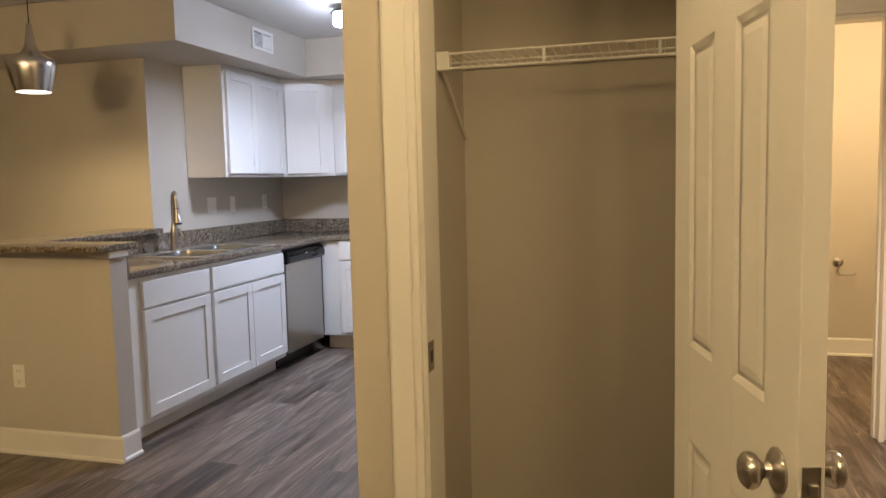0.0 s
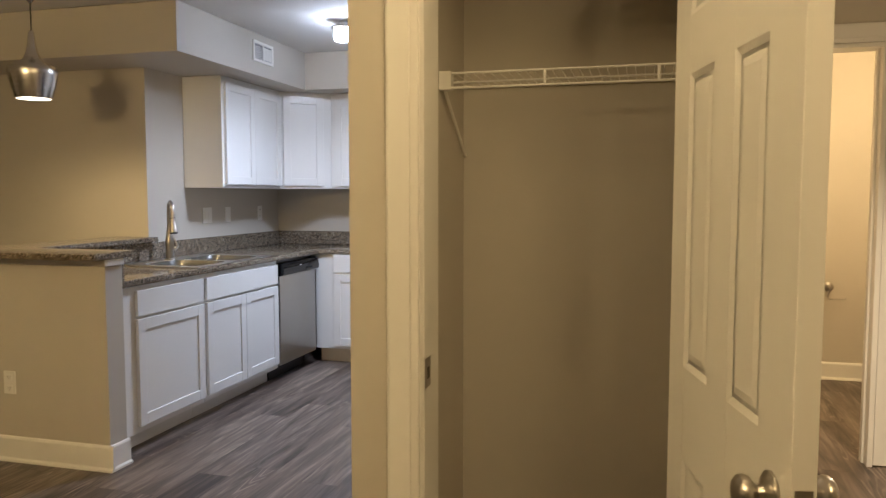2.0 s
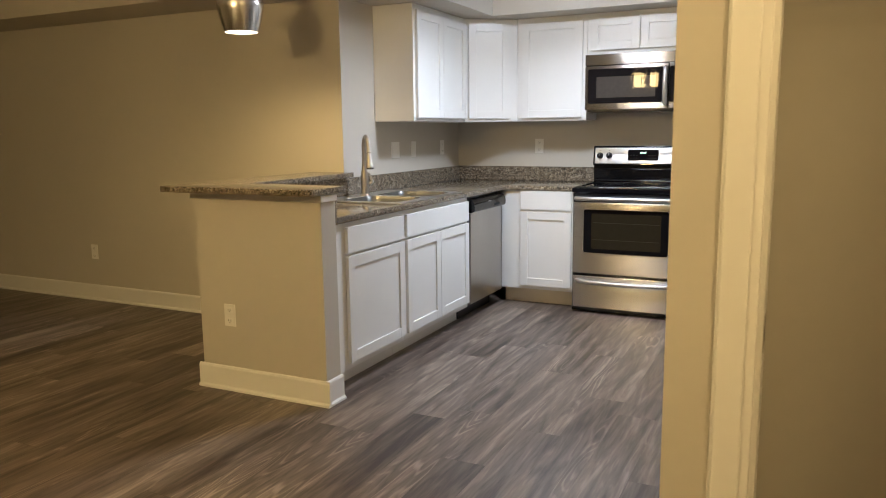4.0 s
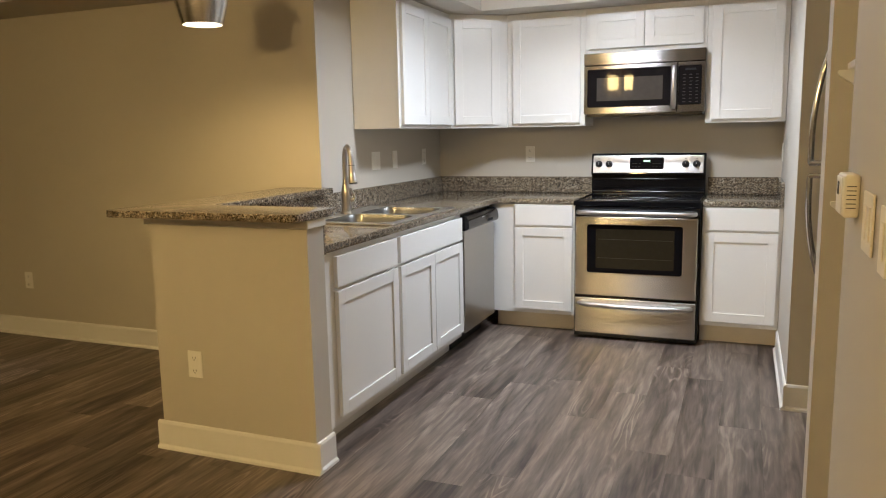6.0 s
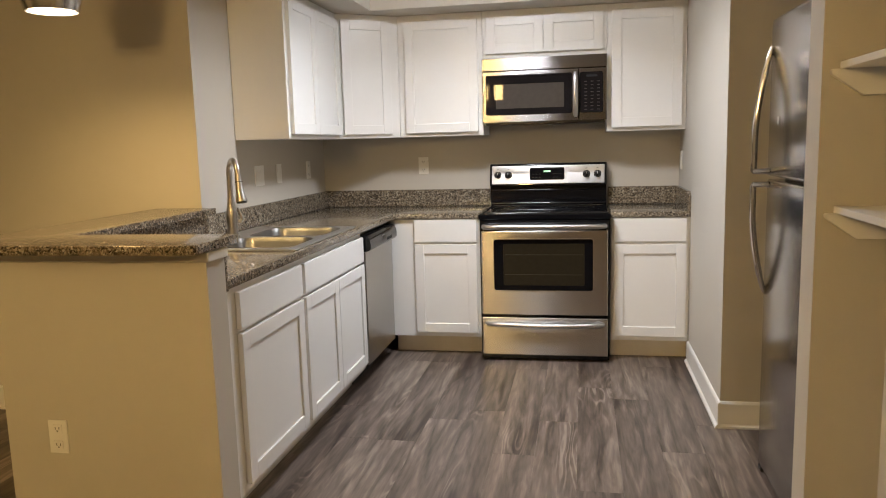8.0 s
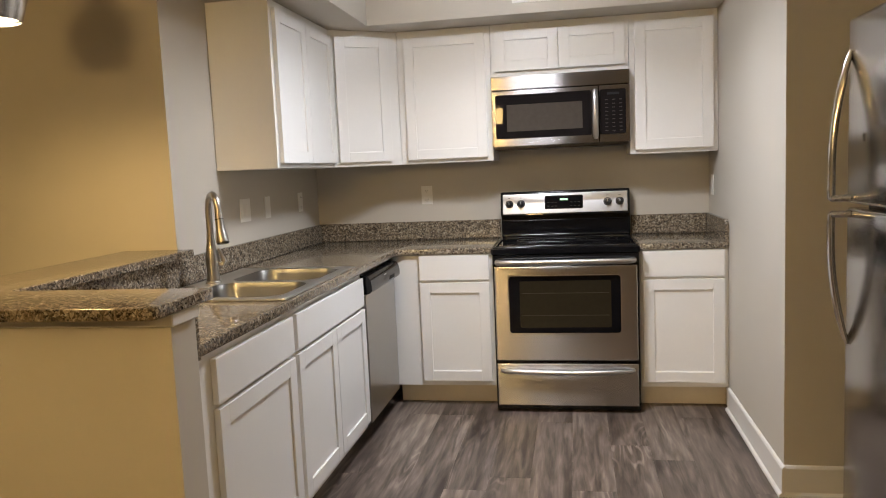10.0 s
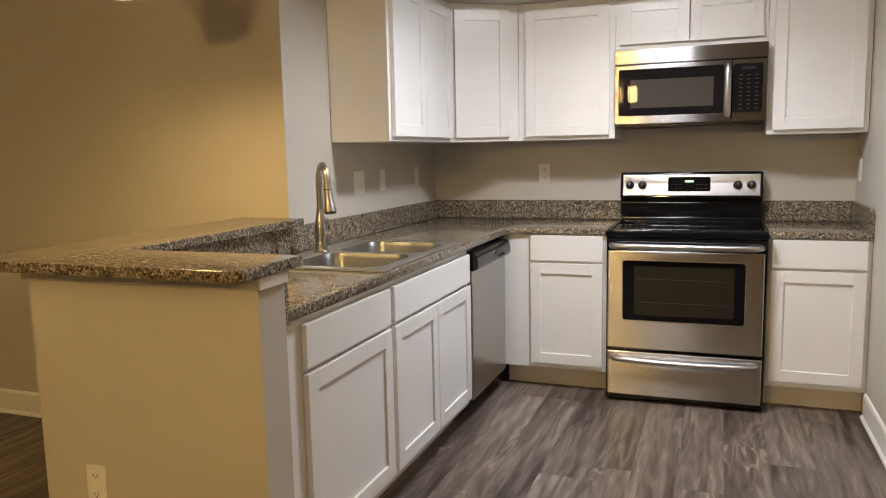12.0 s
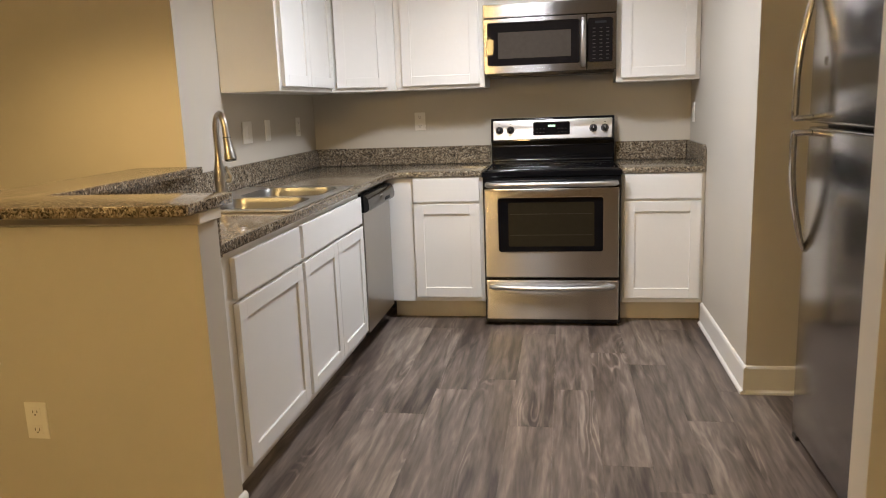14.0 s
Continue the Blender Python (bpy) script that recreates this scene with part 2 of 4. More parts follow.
SCREEN = material("oven_window_screen", (0.065, 0.055, 0.046), 0.02, vary=0.08, scale=40, spec=0.10)
GRAN = granite("speckled_granite")
FLOOR = planks("vinyl_oak_planks")
PLATE = material("white_plastic_plate", (0.80, 0.78, 0.73), 0.35, vary=0.02)
BEIGE = material("ivory_plastic", (0.78, 0.73, 0.62), 0.45, vary=0.03)
SLOT = material("slot_dark", (0.10, 0.09, 0.08), 0.7)
WIRE = material("white_coated_wire", (0.80, 0.78, 0.74), 0.35, vary=0.02)
LCD = material("lcd_grey", (0.05, 0.052, 0.045), 0.25)
DUCT = material("duct_grey", (0.30, 0.30, 0.30), 0.7)
GREEN = glow("green_display", (0.2, 1.0, 0.35), 0.6)
RACK = material("oven_rack", (0.045, 0.040, 0.032), 0.5, spec=0.1)
MWGLASS = material("microwave_glass", (0.012, 0.010, 0.010), 0.012, vary=0.1, spec=0.07)
KEYMARK = material("key_print", (0.062, 0.054, 0.050), 0.6, spec=0.1)
DIMMARK = material("dim_print", (0.022, 0.022, 0.024), 0.6, spec=0.1)
MARK = material("pale_print", (0.45, 0.45, 0.45), 0.5)
FROST = glow("lit_frosted_glass", COOL, 67)
WARMGLOW = glow("lit_warm_glass", (1.0, 0.72, 0.36), 14)
DINGLOW = glow("lit_oval_glass", WARM, 176)
PENDGLOW = glow("lit_pendant_lens", (1.0, 0.84, 0.6), 6)
NIGHTGLASS = material("night_glass", (0.012, 0.009, 0.009), 0.04, vary=0.1, spec=0.5)
RUBBER = material("dark_rubber", (0.025, 0.024, 0.023), 0.8)

# ---------------------------------------------------------------- builders
ORIGIN = {}


def thing(name, base, label="", category="", group="", kind=""):
    ob = new(name)
    ob.empty_display_size = 0.05
    ob.location = base
    ORIGIN[ob.name] = Vector(base)
    return tagged(ob, label, category, group, kind)


def part(name, bm, mat, parent=None, label="", smooth=False):
    """Links a bmesh, given in world places, as one mesh under its thing or part."""
    o = ORIGIN[parent.name] if parent else Vector((0, 0, 0))
    bmesh.ops.recalc_face_normals(bm, faces=bm.faces)
    bmesh.ops.translate(bm, verts=bm.verts, vec=-o)
    me = bpy.data.meshes.new(name)
    bm.to_mesh(me)
    bm.free()
    if smooth:
        for p in me.polygons:
            p.use_smooth = True
        me.set_sharp_from_angle(angle=radians(38))
    me.materials.append(mat)
    ob = new(name, me)
    if parent:
        ob.parent = parent
    ORIGIN[ob.name] = o
    return tagged(ob, label)


def solo(name, bm, mat, label="", category="", group="", kind="", smooth=False):
    """One mesh that is a thing by itself; its origin lies at the middle of its base."""
    lo = Vector([min(v.co[i] for v in bm.verts) for i in range(3)])
    hi = Vector([max(v.co[i] for v in bm.verts) for i in range(3)])
    base = Vector(((lo.x + hi.x) / 2, (lo.y + hi.y) / 2, lo.z))
    bmesh.ops.translate(bm, verts=bm.verts, vec=-base)
    ob = part(name, bm, mat, smooth=smooth)
    ob.location = base
    ORIGIN[ob.name] = base
    return tagged(ob, label, category, group, kind)


def plain(u, v, d):
    return Vector((u, v, d))


def faces_px(x):
    """Front that looks along +x at that x: u is y, v is z, d comes forward."""
    return lambda u, v, d: Vector((x + d, u, v))


def faces_nx(x):
    return lambda u, v, d: Vector((x - d, u, v))


def faces_ny(y):
    return lambda u, v, d: Vector((u, y - d, v))


def box(bm, M, u0, u1, v0, v1, d0, d1, bev=0.0, seg=1):
    vs = [bm.verts.new(M(u, v, d)) for u in (u0, u1) for v in (v0, v1) for d in (d0, d1)]
    fs = [bm.faces.new([vs[i] for i in q]) for q in ((0, 1, 3, 2), (4, 6, 7, 5), (0, 4, 5, 1), (2, 3, 7, 6), (0, 2, 6, 4), (1, 5, 7, 3))]
    if bev:
        es = list({e for f in fs for e in f.edges})
        bmesh.ops.bevel(bm, geom=es, offset=bev, segments=seg, affect="EDGES", profile=0.6)
    return bm


def boxed(M, u0, u1, v0, v1, d0, d1, bev=0.0, seg=1):
    return box(bmesh.new(), M, u0, u1, v0, v1, d0, d1, bev, seg)


def rounded(M, u0, u1, v0, v1, d0, d1, r, n=5):
    """A flat plate with rounded corners and an eased front edge."""
    bm = bmesh.new()
    rings = []
    for inset, d in ((0, d0), (0, d1 - 0.0008), (0.0008, d1)):
        ring = []
        for cu, cv, a0 in ((u1 - r, v1 - r, 0), (u0 + r, v1 - r, 90), (u0 + r, v0 + r, 180), (u1 - r, v0 + r, 270)):
            ring += [bm.verts.new(M(cu + (r - inset) * math.cos(radians(a0 + 90 * k / n)), cv + (r - inset) * math.sin(radians(a0 + 90 * k / n)), d)) for k in range(n + 1)]
        rings.append(ring)
    m = len(rings[0])
    for a, b in zip(rings, rings[1:]):
        for k in range(m):
            bm.faces.new((a[k], a[(k + 1) % m], b[(k + 1) % m], b[k]))
    bm.faces.new(rings[0])
    bm.faces.new(rings[-1])
    return bm


def wall(name, x0, x1, y0, y1, z0, z1, mat=None, label=""):
    return tagged(part(name, boxed(plain, x0, x1, y0, y1, z0, z1), mat or WALL), label, kind="structure")


def slab(xs, ys, keep, z0, z1, bev=0.003, seg=2, turn=()):
    """A flat slab of the cells of a grid that keep(x, y) wants, with eased edges."""
    bm = bmesh.new()
    g = {(i, j): bm.verts.new((x, y, z1)) for i, x in enumerate(xs) for j, y in enumerate(ys)}
    for i in range(len(xs) - 1):
        for j in range(len(ys) - 1):
            if keep((xs[i] + xs[i + 1]) / 2, (ys[j] + ys[j + 1]) / 2):
                bm.faces.new((g[i, j], g[i + 1, j], g[i + 1, j + 1], g[i, j + 1]))
    bmesh.ops.delete(bm, geom=[v for v in bm.verts if not v.link_faces], context="VERTS")
    top = list(bm.faces)
    ex = bmesh.ops.extrude_face_region(bm, geom=top)
    bmesh.ops.translate(bm, verts=[v for v in ex["geom"] if isinstance(v, bmesh.types.BMVert)], vec=(0, 0, z0 - z1))
    bmesh.ops.recalc_face_normals(bm, faces=bm.faces)
    bm.normal_update()
    for cx, cy, r in turn:
        up = [e for e in bm.edges if all(abs(v.co.x - cx) < 1e-4 and abs(v.co.y - cy) < 1e-4 for v in e.verts)]
        bmesh.ops.bevel(bm, geom=up, offset=r, segments=6, affect="EDGES", profile=0.5)
    bm.normal_update()
    es = [e for e in bm.edges if len(e.link_faces) == 2 and e.calc_face_angle(0) > 0.5]
    if bev:
        bmesh.ops.bevel(bm, geom=es, offset=bev, segments=seg, affect="EDGES", profile=0.5)
    return bm


def lathe(bm, at, profile, n=28, axis=(0, 0, 1), caps=True):
    """Turns (radius, height) pairs round an axis through a place."""
    q = Vector((0, 0, 1)).rotation_difference(Vector(axis).normalized()).to_matrix()
    rings = []
    for r, h in profile:
        rings.append([bm.verts.new(Vector(at) + q @ Vector((r * math.cos(a), r * math.sin(a), h))) for a in (2 * math.pi * k / n for k in range(n))])
    for a, b in zip(rings, rings[1:]):
        for k in range(n):
            bm.faces.new((a[k], a[(k + 1) % n], b[(k + 1) % n], b[k]))
    if caps:
        bm.faces.new(rings[0])
        bm.faces.new(rings[-1])
    return bm


def tube(bm, pts, r, n=10, radii=None):
    """A round bar through places."""
    pts = [Vector(p) for p in pts]
    rings, up = [], None
    for i, p in enumerate(pts):
        d = (pts[min(i + 1, len(pts) - 1)] - pts[max(i - 1, 0)]).normalized()
        if up is None:
            up = d.orthogonal().normalized()
        up = (up - d * up.dot(d)).normalized()
        side = d.cross(up)
        rr = radii[i] if radii else r
        rings.append([bm.verts.new(p + rr * (math.cos(a) * up + math.sin(a) * side)) for a in (2 * math.pi * k / n for k in range(n))])
    for a, b in zip(rings, rings[1:]):
        for k in range(n):
            bm.faces.new((a[k], a[(k + 1) % n], b[(k + 1) % n], b[k]))
    bm.faces.new(rings[0])
    bm.faces.new(rings[-1])
    return bm


def shaker(M, u0, u1, v0, v1, rail=0.058, thick=0.02, sink=0.009):
    """A five-piece door: stiles, rails and a sunk flat panel."""
    bm = bmesh.new()
    box(bm, M, u0 + rail - 0.004, u1 - rail + 0.004, v0 + rail - 0.004, v1 - rail + 0.004, 0.003, thick - sink)
    box(bm, M, u0, u0 + rail, v0, v1, 0, thick, 0.0022, 2)
    box(bm, M, u1 - rail, u1, v0, v1, 0, thick, 0.0022, 2)
    box(bm, M, u0 + rail - 0.001, u1 - rail + 0.001, v0, v0 + rail, 0.001, thick - 0.0004, 0.0018)
    box(bm, M, u0 + rail - 0.001, u1 - rail + 0.001, v1 - rail, v1, 0.001, thick - 0.0004, 0.0018)
    return bm


def plate(M, u, v, kind, w=0.07, h=0.115, mat=None):
    """A wall plate: a double outlet, or one or two toggles."""
    base = M(u, v - h / 2, 0)
    nm, lb = ("outlet", "white plastic double wall outlet") if kind == "outlet" else ("light_switch", "white plastic wall switch plate")
    t = thing(nm, base, lb, "outlet" if kind == "outlet" else "switch", "wall plates")
    mat = mat or PLATE
    part("plate", boxed(M, u - w / 2, u + w / 2, v - h / 2, v + h / 2, 0.001, 0.006, 0.002, 2), mat, t)
    if kind == "outlet":
        for dv in (-0.028, 0.028):
            s = part("socket", boxed(M, u - 0.017, u + 0.017, v + dv - 0.014, v + dv + 0.014, 0.0055, 0.008, 0.001), mat, t)
            bm = bmesh.new()
            for du in (-0.007, 0.007):
                box(bm, M, u + du - 0.0012, u + du + 0.0012, v + dv - 0.003, v + dv + 0.006, 0.0078, 0.0084)
            box(bm, M, u - 0.0025, u + 0.0025, v + dv - 0.010, v + dv - 0.006, 0.0078, 0.0084)
            part("slots", bm, SLOT, s, "dark outlet slots")
    elif kind == "blank":
        pass
    else:
        n = 2 if w > 0.1 else 1
        for k in range(n):
            c = u + (k - (n - 1) / 2) * 0.046
            part("rocker", boxed(M, c - 0.016, c + 0.016, v - 0.033, v + 0.033, 0.0055, 0.0085, 0.0015), mat, t)
    return t


# ---------------------------------------------------------------- structure
X0, X1, Y0, Y1 = -7.05, 2.55, -5.2, 6.9
wall("floor_base", X0 - 0.15, X1 + 0.15, Y0 - 0.15, Y1 + 0.15, -0.12, -0.007, RUBBER)
wall("ceiling", X0 - 0.15, X1 + 0.15, Y0 - 0.15, Y1 + 0.15, CEIL, CEIL + 0.12, CEILING, "white textured ceiling paint")
wall("wall_living", X0, XL, YN, YN + 0.12, 0, CEIL)
wall("wall_kitchen_side", XL - 0.12, XL, YN + 0.12, YW, 0, CEIL)
wall("wall_kitchen_back", XL - 0.12, 0.62, YW, YW + 0.12, 0, CEIL)
wall("wall_stub", XR, XR + 0.115, 4.628, YW, 0, CEIL)
wall("wall_alcove_side", XR + 0.115, 0.50, 4.628, 4.74, 0, CEIL)
wall("wall_alcove_back", 0.50, 0.62, 2.82, YW, 0, CEIL)
wall("wall_pantry_side", XR - 0.006, 0.50, 3.308, 3.425, 0, CEIL)
wall("wall_pantry_back", 0.06, 0.14, 2.82, 3.308, 0, CEIL)
wall("wall_closet_back", XR, 0.62, 2.73, 2.82, 0, CEIL)
wall("wall_closet_side", XR, -0.25, 2.12, 2.73, 0, CEIL)
wall("wall_closet_far_side", 0.52, 0.62, 2.12, 2.73, 0, CEIL)
wall("wall_closet_front", XR, -0.185, 2.0, 2.12, 0, CEIL)
wall("wall_closet_front_far", 0.455, 0.62, 2.0, 2.12, 0, CEIL)
wall("wall_closet_head", -0.185, 0.455, 2.0, 2.12, 2.07, CEIL)
wall("wall_entry", X1, X1 + 0.15, Y0, Y1, 0, CEIL)
wall("wall_south", X0 - 0.15, X1 + 0.15, Y0 - 0.15, Y0, 0, CEIL)
wall("wall_hall_end", 0.62, 0.70, 4.3, 4.42, 0, CEIL)
wall("wall_hall_end_head", 0.70, 2.2, 4.3, 4.42, 2.035, CEIL)
wall("wall_hall_end_far", 2.2, X1, 4.3, 4.42, 0, CEIL)
wall("wall_bath_side", 0.62, 0.70, 4.42, 6.2, 0, CEIL)
wall("wall_bath_back", 0.62, X1, 6.15, 6.3, 0, CEIL)
# west wall with the patio door's opening
wall("wall_west", X0 - 0.15, X0, Y0, 2.4, 0, CEIL)
wall("wall_west_head", X0 - 0.15, X0, 2.4, 4.3, 2.06, CEIL)
wall("wall_west_far", X0 - 0.15, X0, 4.3, YN, 0, CEIL)

# soffit over the cabinets and along the living room's wall
SX, SY, SB = -2.24, 4.06, 5.70
sof = slab((X0, XL, SX, XR), (SY, YN, SB, YW), lambda x, y: (y < YN and x < SX) or (x > XL and x < SX) or (x > XL and y > SB), SOF, CEIL - 0.002, 0.002, 1)
tagged(part("soffit", sof, WALL), "painted soffit above the wall cabinets", kind="structure")

# pony wall with its cap
wall("pony_wall_end", -2.885, -2.115, 3.272, 3.39, 0, 0.985)
wall("pony_wall_run", -2.885, XL, 3.39, YN, 0, 0.985)
cap = slab((-2.90, -2.76, -2.10), (3.257, 3.39, YN), lambda x, y: y < 3.39 or x < -2.76, 0.985, BAR - 0.032, 0.003, 1)
tagged(part("trim_pony_cap", cap, TRIM), "white wooden cap trim under the bar top", kind="structure")


def baseboard(p, q, side, z=0.0, h=0.125):
    """A baseboard with a shoe moulding along p-q, thick towards side."""
    p, q, s = Vector((*p, 0)), Vector((*q, 0)), Vector((*side, 0))
    prof = ((0.001, 0), (0.024, 0), (0.023, 0.010), (0.013, 0.018), (0.013, h - 0.012), (0.009, h - 0.003), (0.004, h), (0.001, h))
    bm = bmesh.new()
    a = [bm.verts.new(p + s * d + Vector((0, 0, z + v))) for d, v in prof]
    b = [bm.verts.new(q + s * d + Vector((0, 0, z + v))) for d, v in prof]
    for k in range(len(prof)):
        j = (k + 1) % len(prof)
        bm.faces.new((a[k], a[j], b[j], b[k]))
    bm.faces.new(a)
    bm.faces.new(b)
    return tagged(part("baseboard", bm, TRIM), "white painted baseboard with shoe moulding", kind="structure")


baseboard((X0, YN), (-2.91, YN), (0, -1))
baseboard((-2.909, 3.272), (-2.091, 3.272), (0, -1))
baseboard((-2.115, 3.2725), (-2.115, 3.40), (1, 0))
baseboard((-2.885, 3.2725), (-2.885, YN - 0.02), (-1, 0))
baseboard((XR, 4.6045), (XR, 5.66), (-1, 0))
baseboard((XR - 0.0005, 4.628), (0.5, 4.628), (0, -1))
baseboard((XR, 2.0), (XR, 2.82), (-1, 0))
baseboard((XR - 0.006, 3.308), (XR - 0.006, 3.425), (-1, 0))
baseboard((XR + 0.002, 3.425), (0.5, 3.425), (0, 1))
baseboard((-0.25, 2.731), (0.52, 2.731), (0, -1))
baseboard((-0.25, 2.12), (-0.25, 2.70), (1, 0))
baseboard((0.70, 6.15), (X1, 6.15), (0, -1))
baseboard((X0, 4.3), (X0, YN - 0.02), (1, 0))
baseboard((0.62, 2.0), (0.62, 4.3), (1, 0))


def casing(M, u0, u1, v0, v1, horizontal=False):
    """A moulded door casing board."""
    bm = bmesh.new()
    box(bm, M, u0, u1, v0, v1, 0.0005, 0.013, 0.002)
    if horizontal:
        box(bm, M, u0, u1, v0 + 0.022, v1 - 0.004, 0.012, 0.018, 0.003, 2)
    else:
        box(bm, M, u0 + 0.006, u1 - 0.020, v0, v1, 0.012, 0.018, 0.003, 2)
    return bm


F = faces_ny(2.0)
tagged(part("trim_closet_casing", casing(F, -0.258, -0.178, 0, 2.13), TRIM), "white moulded door casing", kind="structure")
tagged(part("trim_closet_casing", casing(F, 0.448, 0.522, 0, 2.13), TRIM), "white moulded door casing", kind="structure")
tagged(part("trim_closet_casing", casing(F, -0.178, 0.448, 2.055, 2.13, True), TRIM), "white moulded door casing", kind="structure")
for nm, b in (("trim_closet_jamb", (-0.185, -0.167, 1.998, 2.122, 0, 2.052)), ("trim_closet_jamb", (0.437, 0.455, 1.998, 2.122, 0, 2.052)), ("trim_closet_jamb", (-0.185, 0.455, 1.998, 2.122, 2.052, 2.07)),
              ("trim_closet_stop", (0.425, 0.437, 2.045, 2.08, 0, 2.052))):
    tagged(part(nm, boxed(plain, *b, 0.0015), TRIM), "white painted door jamb", kind="structure")

# bathroom doorway at the hall's end, and the flush door beside it
F = faces_ny(4.3)
tagged(part("trim_hall_casing", casing(F, 0.64, 2.26, 2.037, 2.128, True), TRIM), "white moulded door casing over the hall doors", kind="structure")
for nm, b in (("trim_bath_jamb", (1.393, 1.418, 4.285, 4.425, 0, 2.035)), ("trim_bath_jamb", (0.70, 0.725, 4.285, 4.425, 0, 2.035)), ("trim_bath_jamb", (0.725, 1.393, 4.29, 4.42, 2.015, 2.035)), ("trim_bath_stop", (1.381, 1.393, 4.34, 4.38, 0, 2.015))):
    tagged(part(nm, boxed(plain, *b, 0.0015), TRIM), "white painted door jamb", kind="structure")
d2 = thing("door_2", (1.8, 4.31, 0.0), "closed flush white hall door", "door", kind="structure")
part("door_leaf", boxed(plain, 1.421, 2.198, 4.292, 4.33, 0.008, 2.032, 0.002), TRIM, d2)
k = lathe(bmesh.new(), (2.12, 4.292, 0.92), ((0.03, 0), (0.03, 0.006), (0.012, 0.012), (0.012, 0.035), (0.026, 0.045), (0.028, 0.055), (0.018, 0.066)), 20, (0, -1, 0))
part("door_knob", k, NICKEL, d2, "brushed nickel knob", True)

# ---------------------------------------------------------------- kitchen: base cabinets
FX, FY = XL + 0.615, YW - 0.57         # face frames of the two base runs


def base_cabinet(M, u0, u1, back, doors, drawers, label, toe_mat, left_stile=0.02, right_stile=0.02, lift=0.0, recess=0.085, top=0.0):
    """Box with toe kick, face frame, drawer fronts and shaker doors; doors and drawers are (u0, u1) pairs."""
    c = thing("base_cabinet", M((u0 + u1) / 2, 0.0, -back / 2), label, "cabinet", "kitchen base cabinets")
    bm = boxed(M, u0, u1, 0.10 + lift, top or CT - 0.036, -back + 0.004, -0.02)
    part("body", bm, CABIN, c)
    part("toe_kick", boxed(M, u0, u1, 0.0, 0.102 + lift, -back + 0.01, -recess), toe_mat, c)
    fr = bmesh.new()
    box(fr, M, u0, u1, 0.10 + lift, 0.142, -0.021, 0)
    box(fr, M, u0, u1, 0.682, 0.708 + lift, -0.021, 0)
    box(fr, M, u0, u1, 0.828, CT - 0.036, -0.021, 0)
    box(fr, M, u0, u0 + left_stile, 0.142, 0.682, -0.021, 0)
    box(fr, M, u1 - right_stile, u1, 0.142, 0.682, -0.021, 0)
    box(fr, M, u0, u0 + left_stile, 0.708 + lift, 0.828, -0.021, 0)
    box(fr, M, u1 - right_stile, u1, 0.708 + lift, 0.828, -0.021, 0)
    part("face_frame", fr, CAB, c)
    for a, b in doors:
        part("door", shaker(lambda u, v, d: M(u, v, d + 0.002), a, b, 0.135 + 0.7 * lift, 0.688 + lift), CAB, c)
    for a, b in drawers:
        part("drawer_front", boxed(M, a, b, 0.702 + lift, 0.836 + 1.2 * lift, 0.002, 0.021, 0.003, 2), CAB, c)
    return c


LM, BM = faces_px(FX), faces_ny(FY)
base_cabinet(LM, 3.392, 4.128, 0.61, [(3.53, 4.115)], [(3.53, 4.115)], "white painted base cabinet with one door and drawer", CABIN, 0.15)
base_cabinet(LM, 4.13, 5.035, 0.61, [(4.15, 4.585), (4.589, 5.022)], [(4.15, 5.022)], "white painted sink base cabinet with two doors", CABIN, top=0.7)
base_cabinet(BM, -2.157, -1.592, 0.565, [(-2.003, -1.612)], [(-2.003, -1.612)], "white painted base cabinet beside the cooker", TOE, 0.167, lift=0.019, recess=0.085)
base_cabinet(BM, -0.808, XR - 0.002, 0.565, [(-0.793, -0.377)], [(-0.793, -0.377)], "narrow white base cabinet between cooker and wall", TOE, lift=0.019, recess=0.085)

# dishwasher
D = faces_px(FX)
dw = thing("dishwasher", (XL + 0.3, 5.335, 0), "stainless steel dishwasher with black control strip", "dishwasher")
part("tub", boxed(D, 5.042, 5.628, 0.10, CT - 0.038, -0.59, -0.012), BLACKP, dw)
part("door", boxed(D, 5.045, 5.625, 0.115, 0.749, -0.01, 0.022, 0.004, 2), STEELV, dw)
cp = bmesh.new()
prof = ((-0.01, 0.752), (0.030, 0.752), (0.045, 0.757), (0.054, 0.768), (0.055, 0.79), (0.050, 0.818), (0.040, 0.836), (0.028, 0.842), (-0.01, 0.842))
ends = [[cp.verts.new(D(u, v, d)) for d, v in prof] for u in (5.045, 5.625)]
for k in range(len(prof)):
    cp.faces.new((ends[0][k], ends[0][(k + 1) % 9], ends[1][(k + 1) % 9], ends[1][k]))
cp.faces.new(ends[0])
cp.faces.new(ends[1])
cp = part("control_panel", cp, BLACKG, dw, "black plastic control panel", True)
part("handle_recess", boxed(D, 5.40, 5.50, 0.772, 0.790, 0.0535, 0.0562, 0.0008), DARKGAP, cp, "dark handle recess")
part("print", boxed(D, 5.30, 5.34, 0.809, 0.814, 0.0510, 0.0530), MARK, cp, "pale printed mark")
part("toe_panel", boxed(D, 5.045, 5.625, 0.0, 0.098, -0.11, -0.08), BLACKP, dw, "black toe panel")

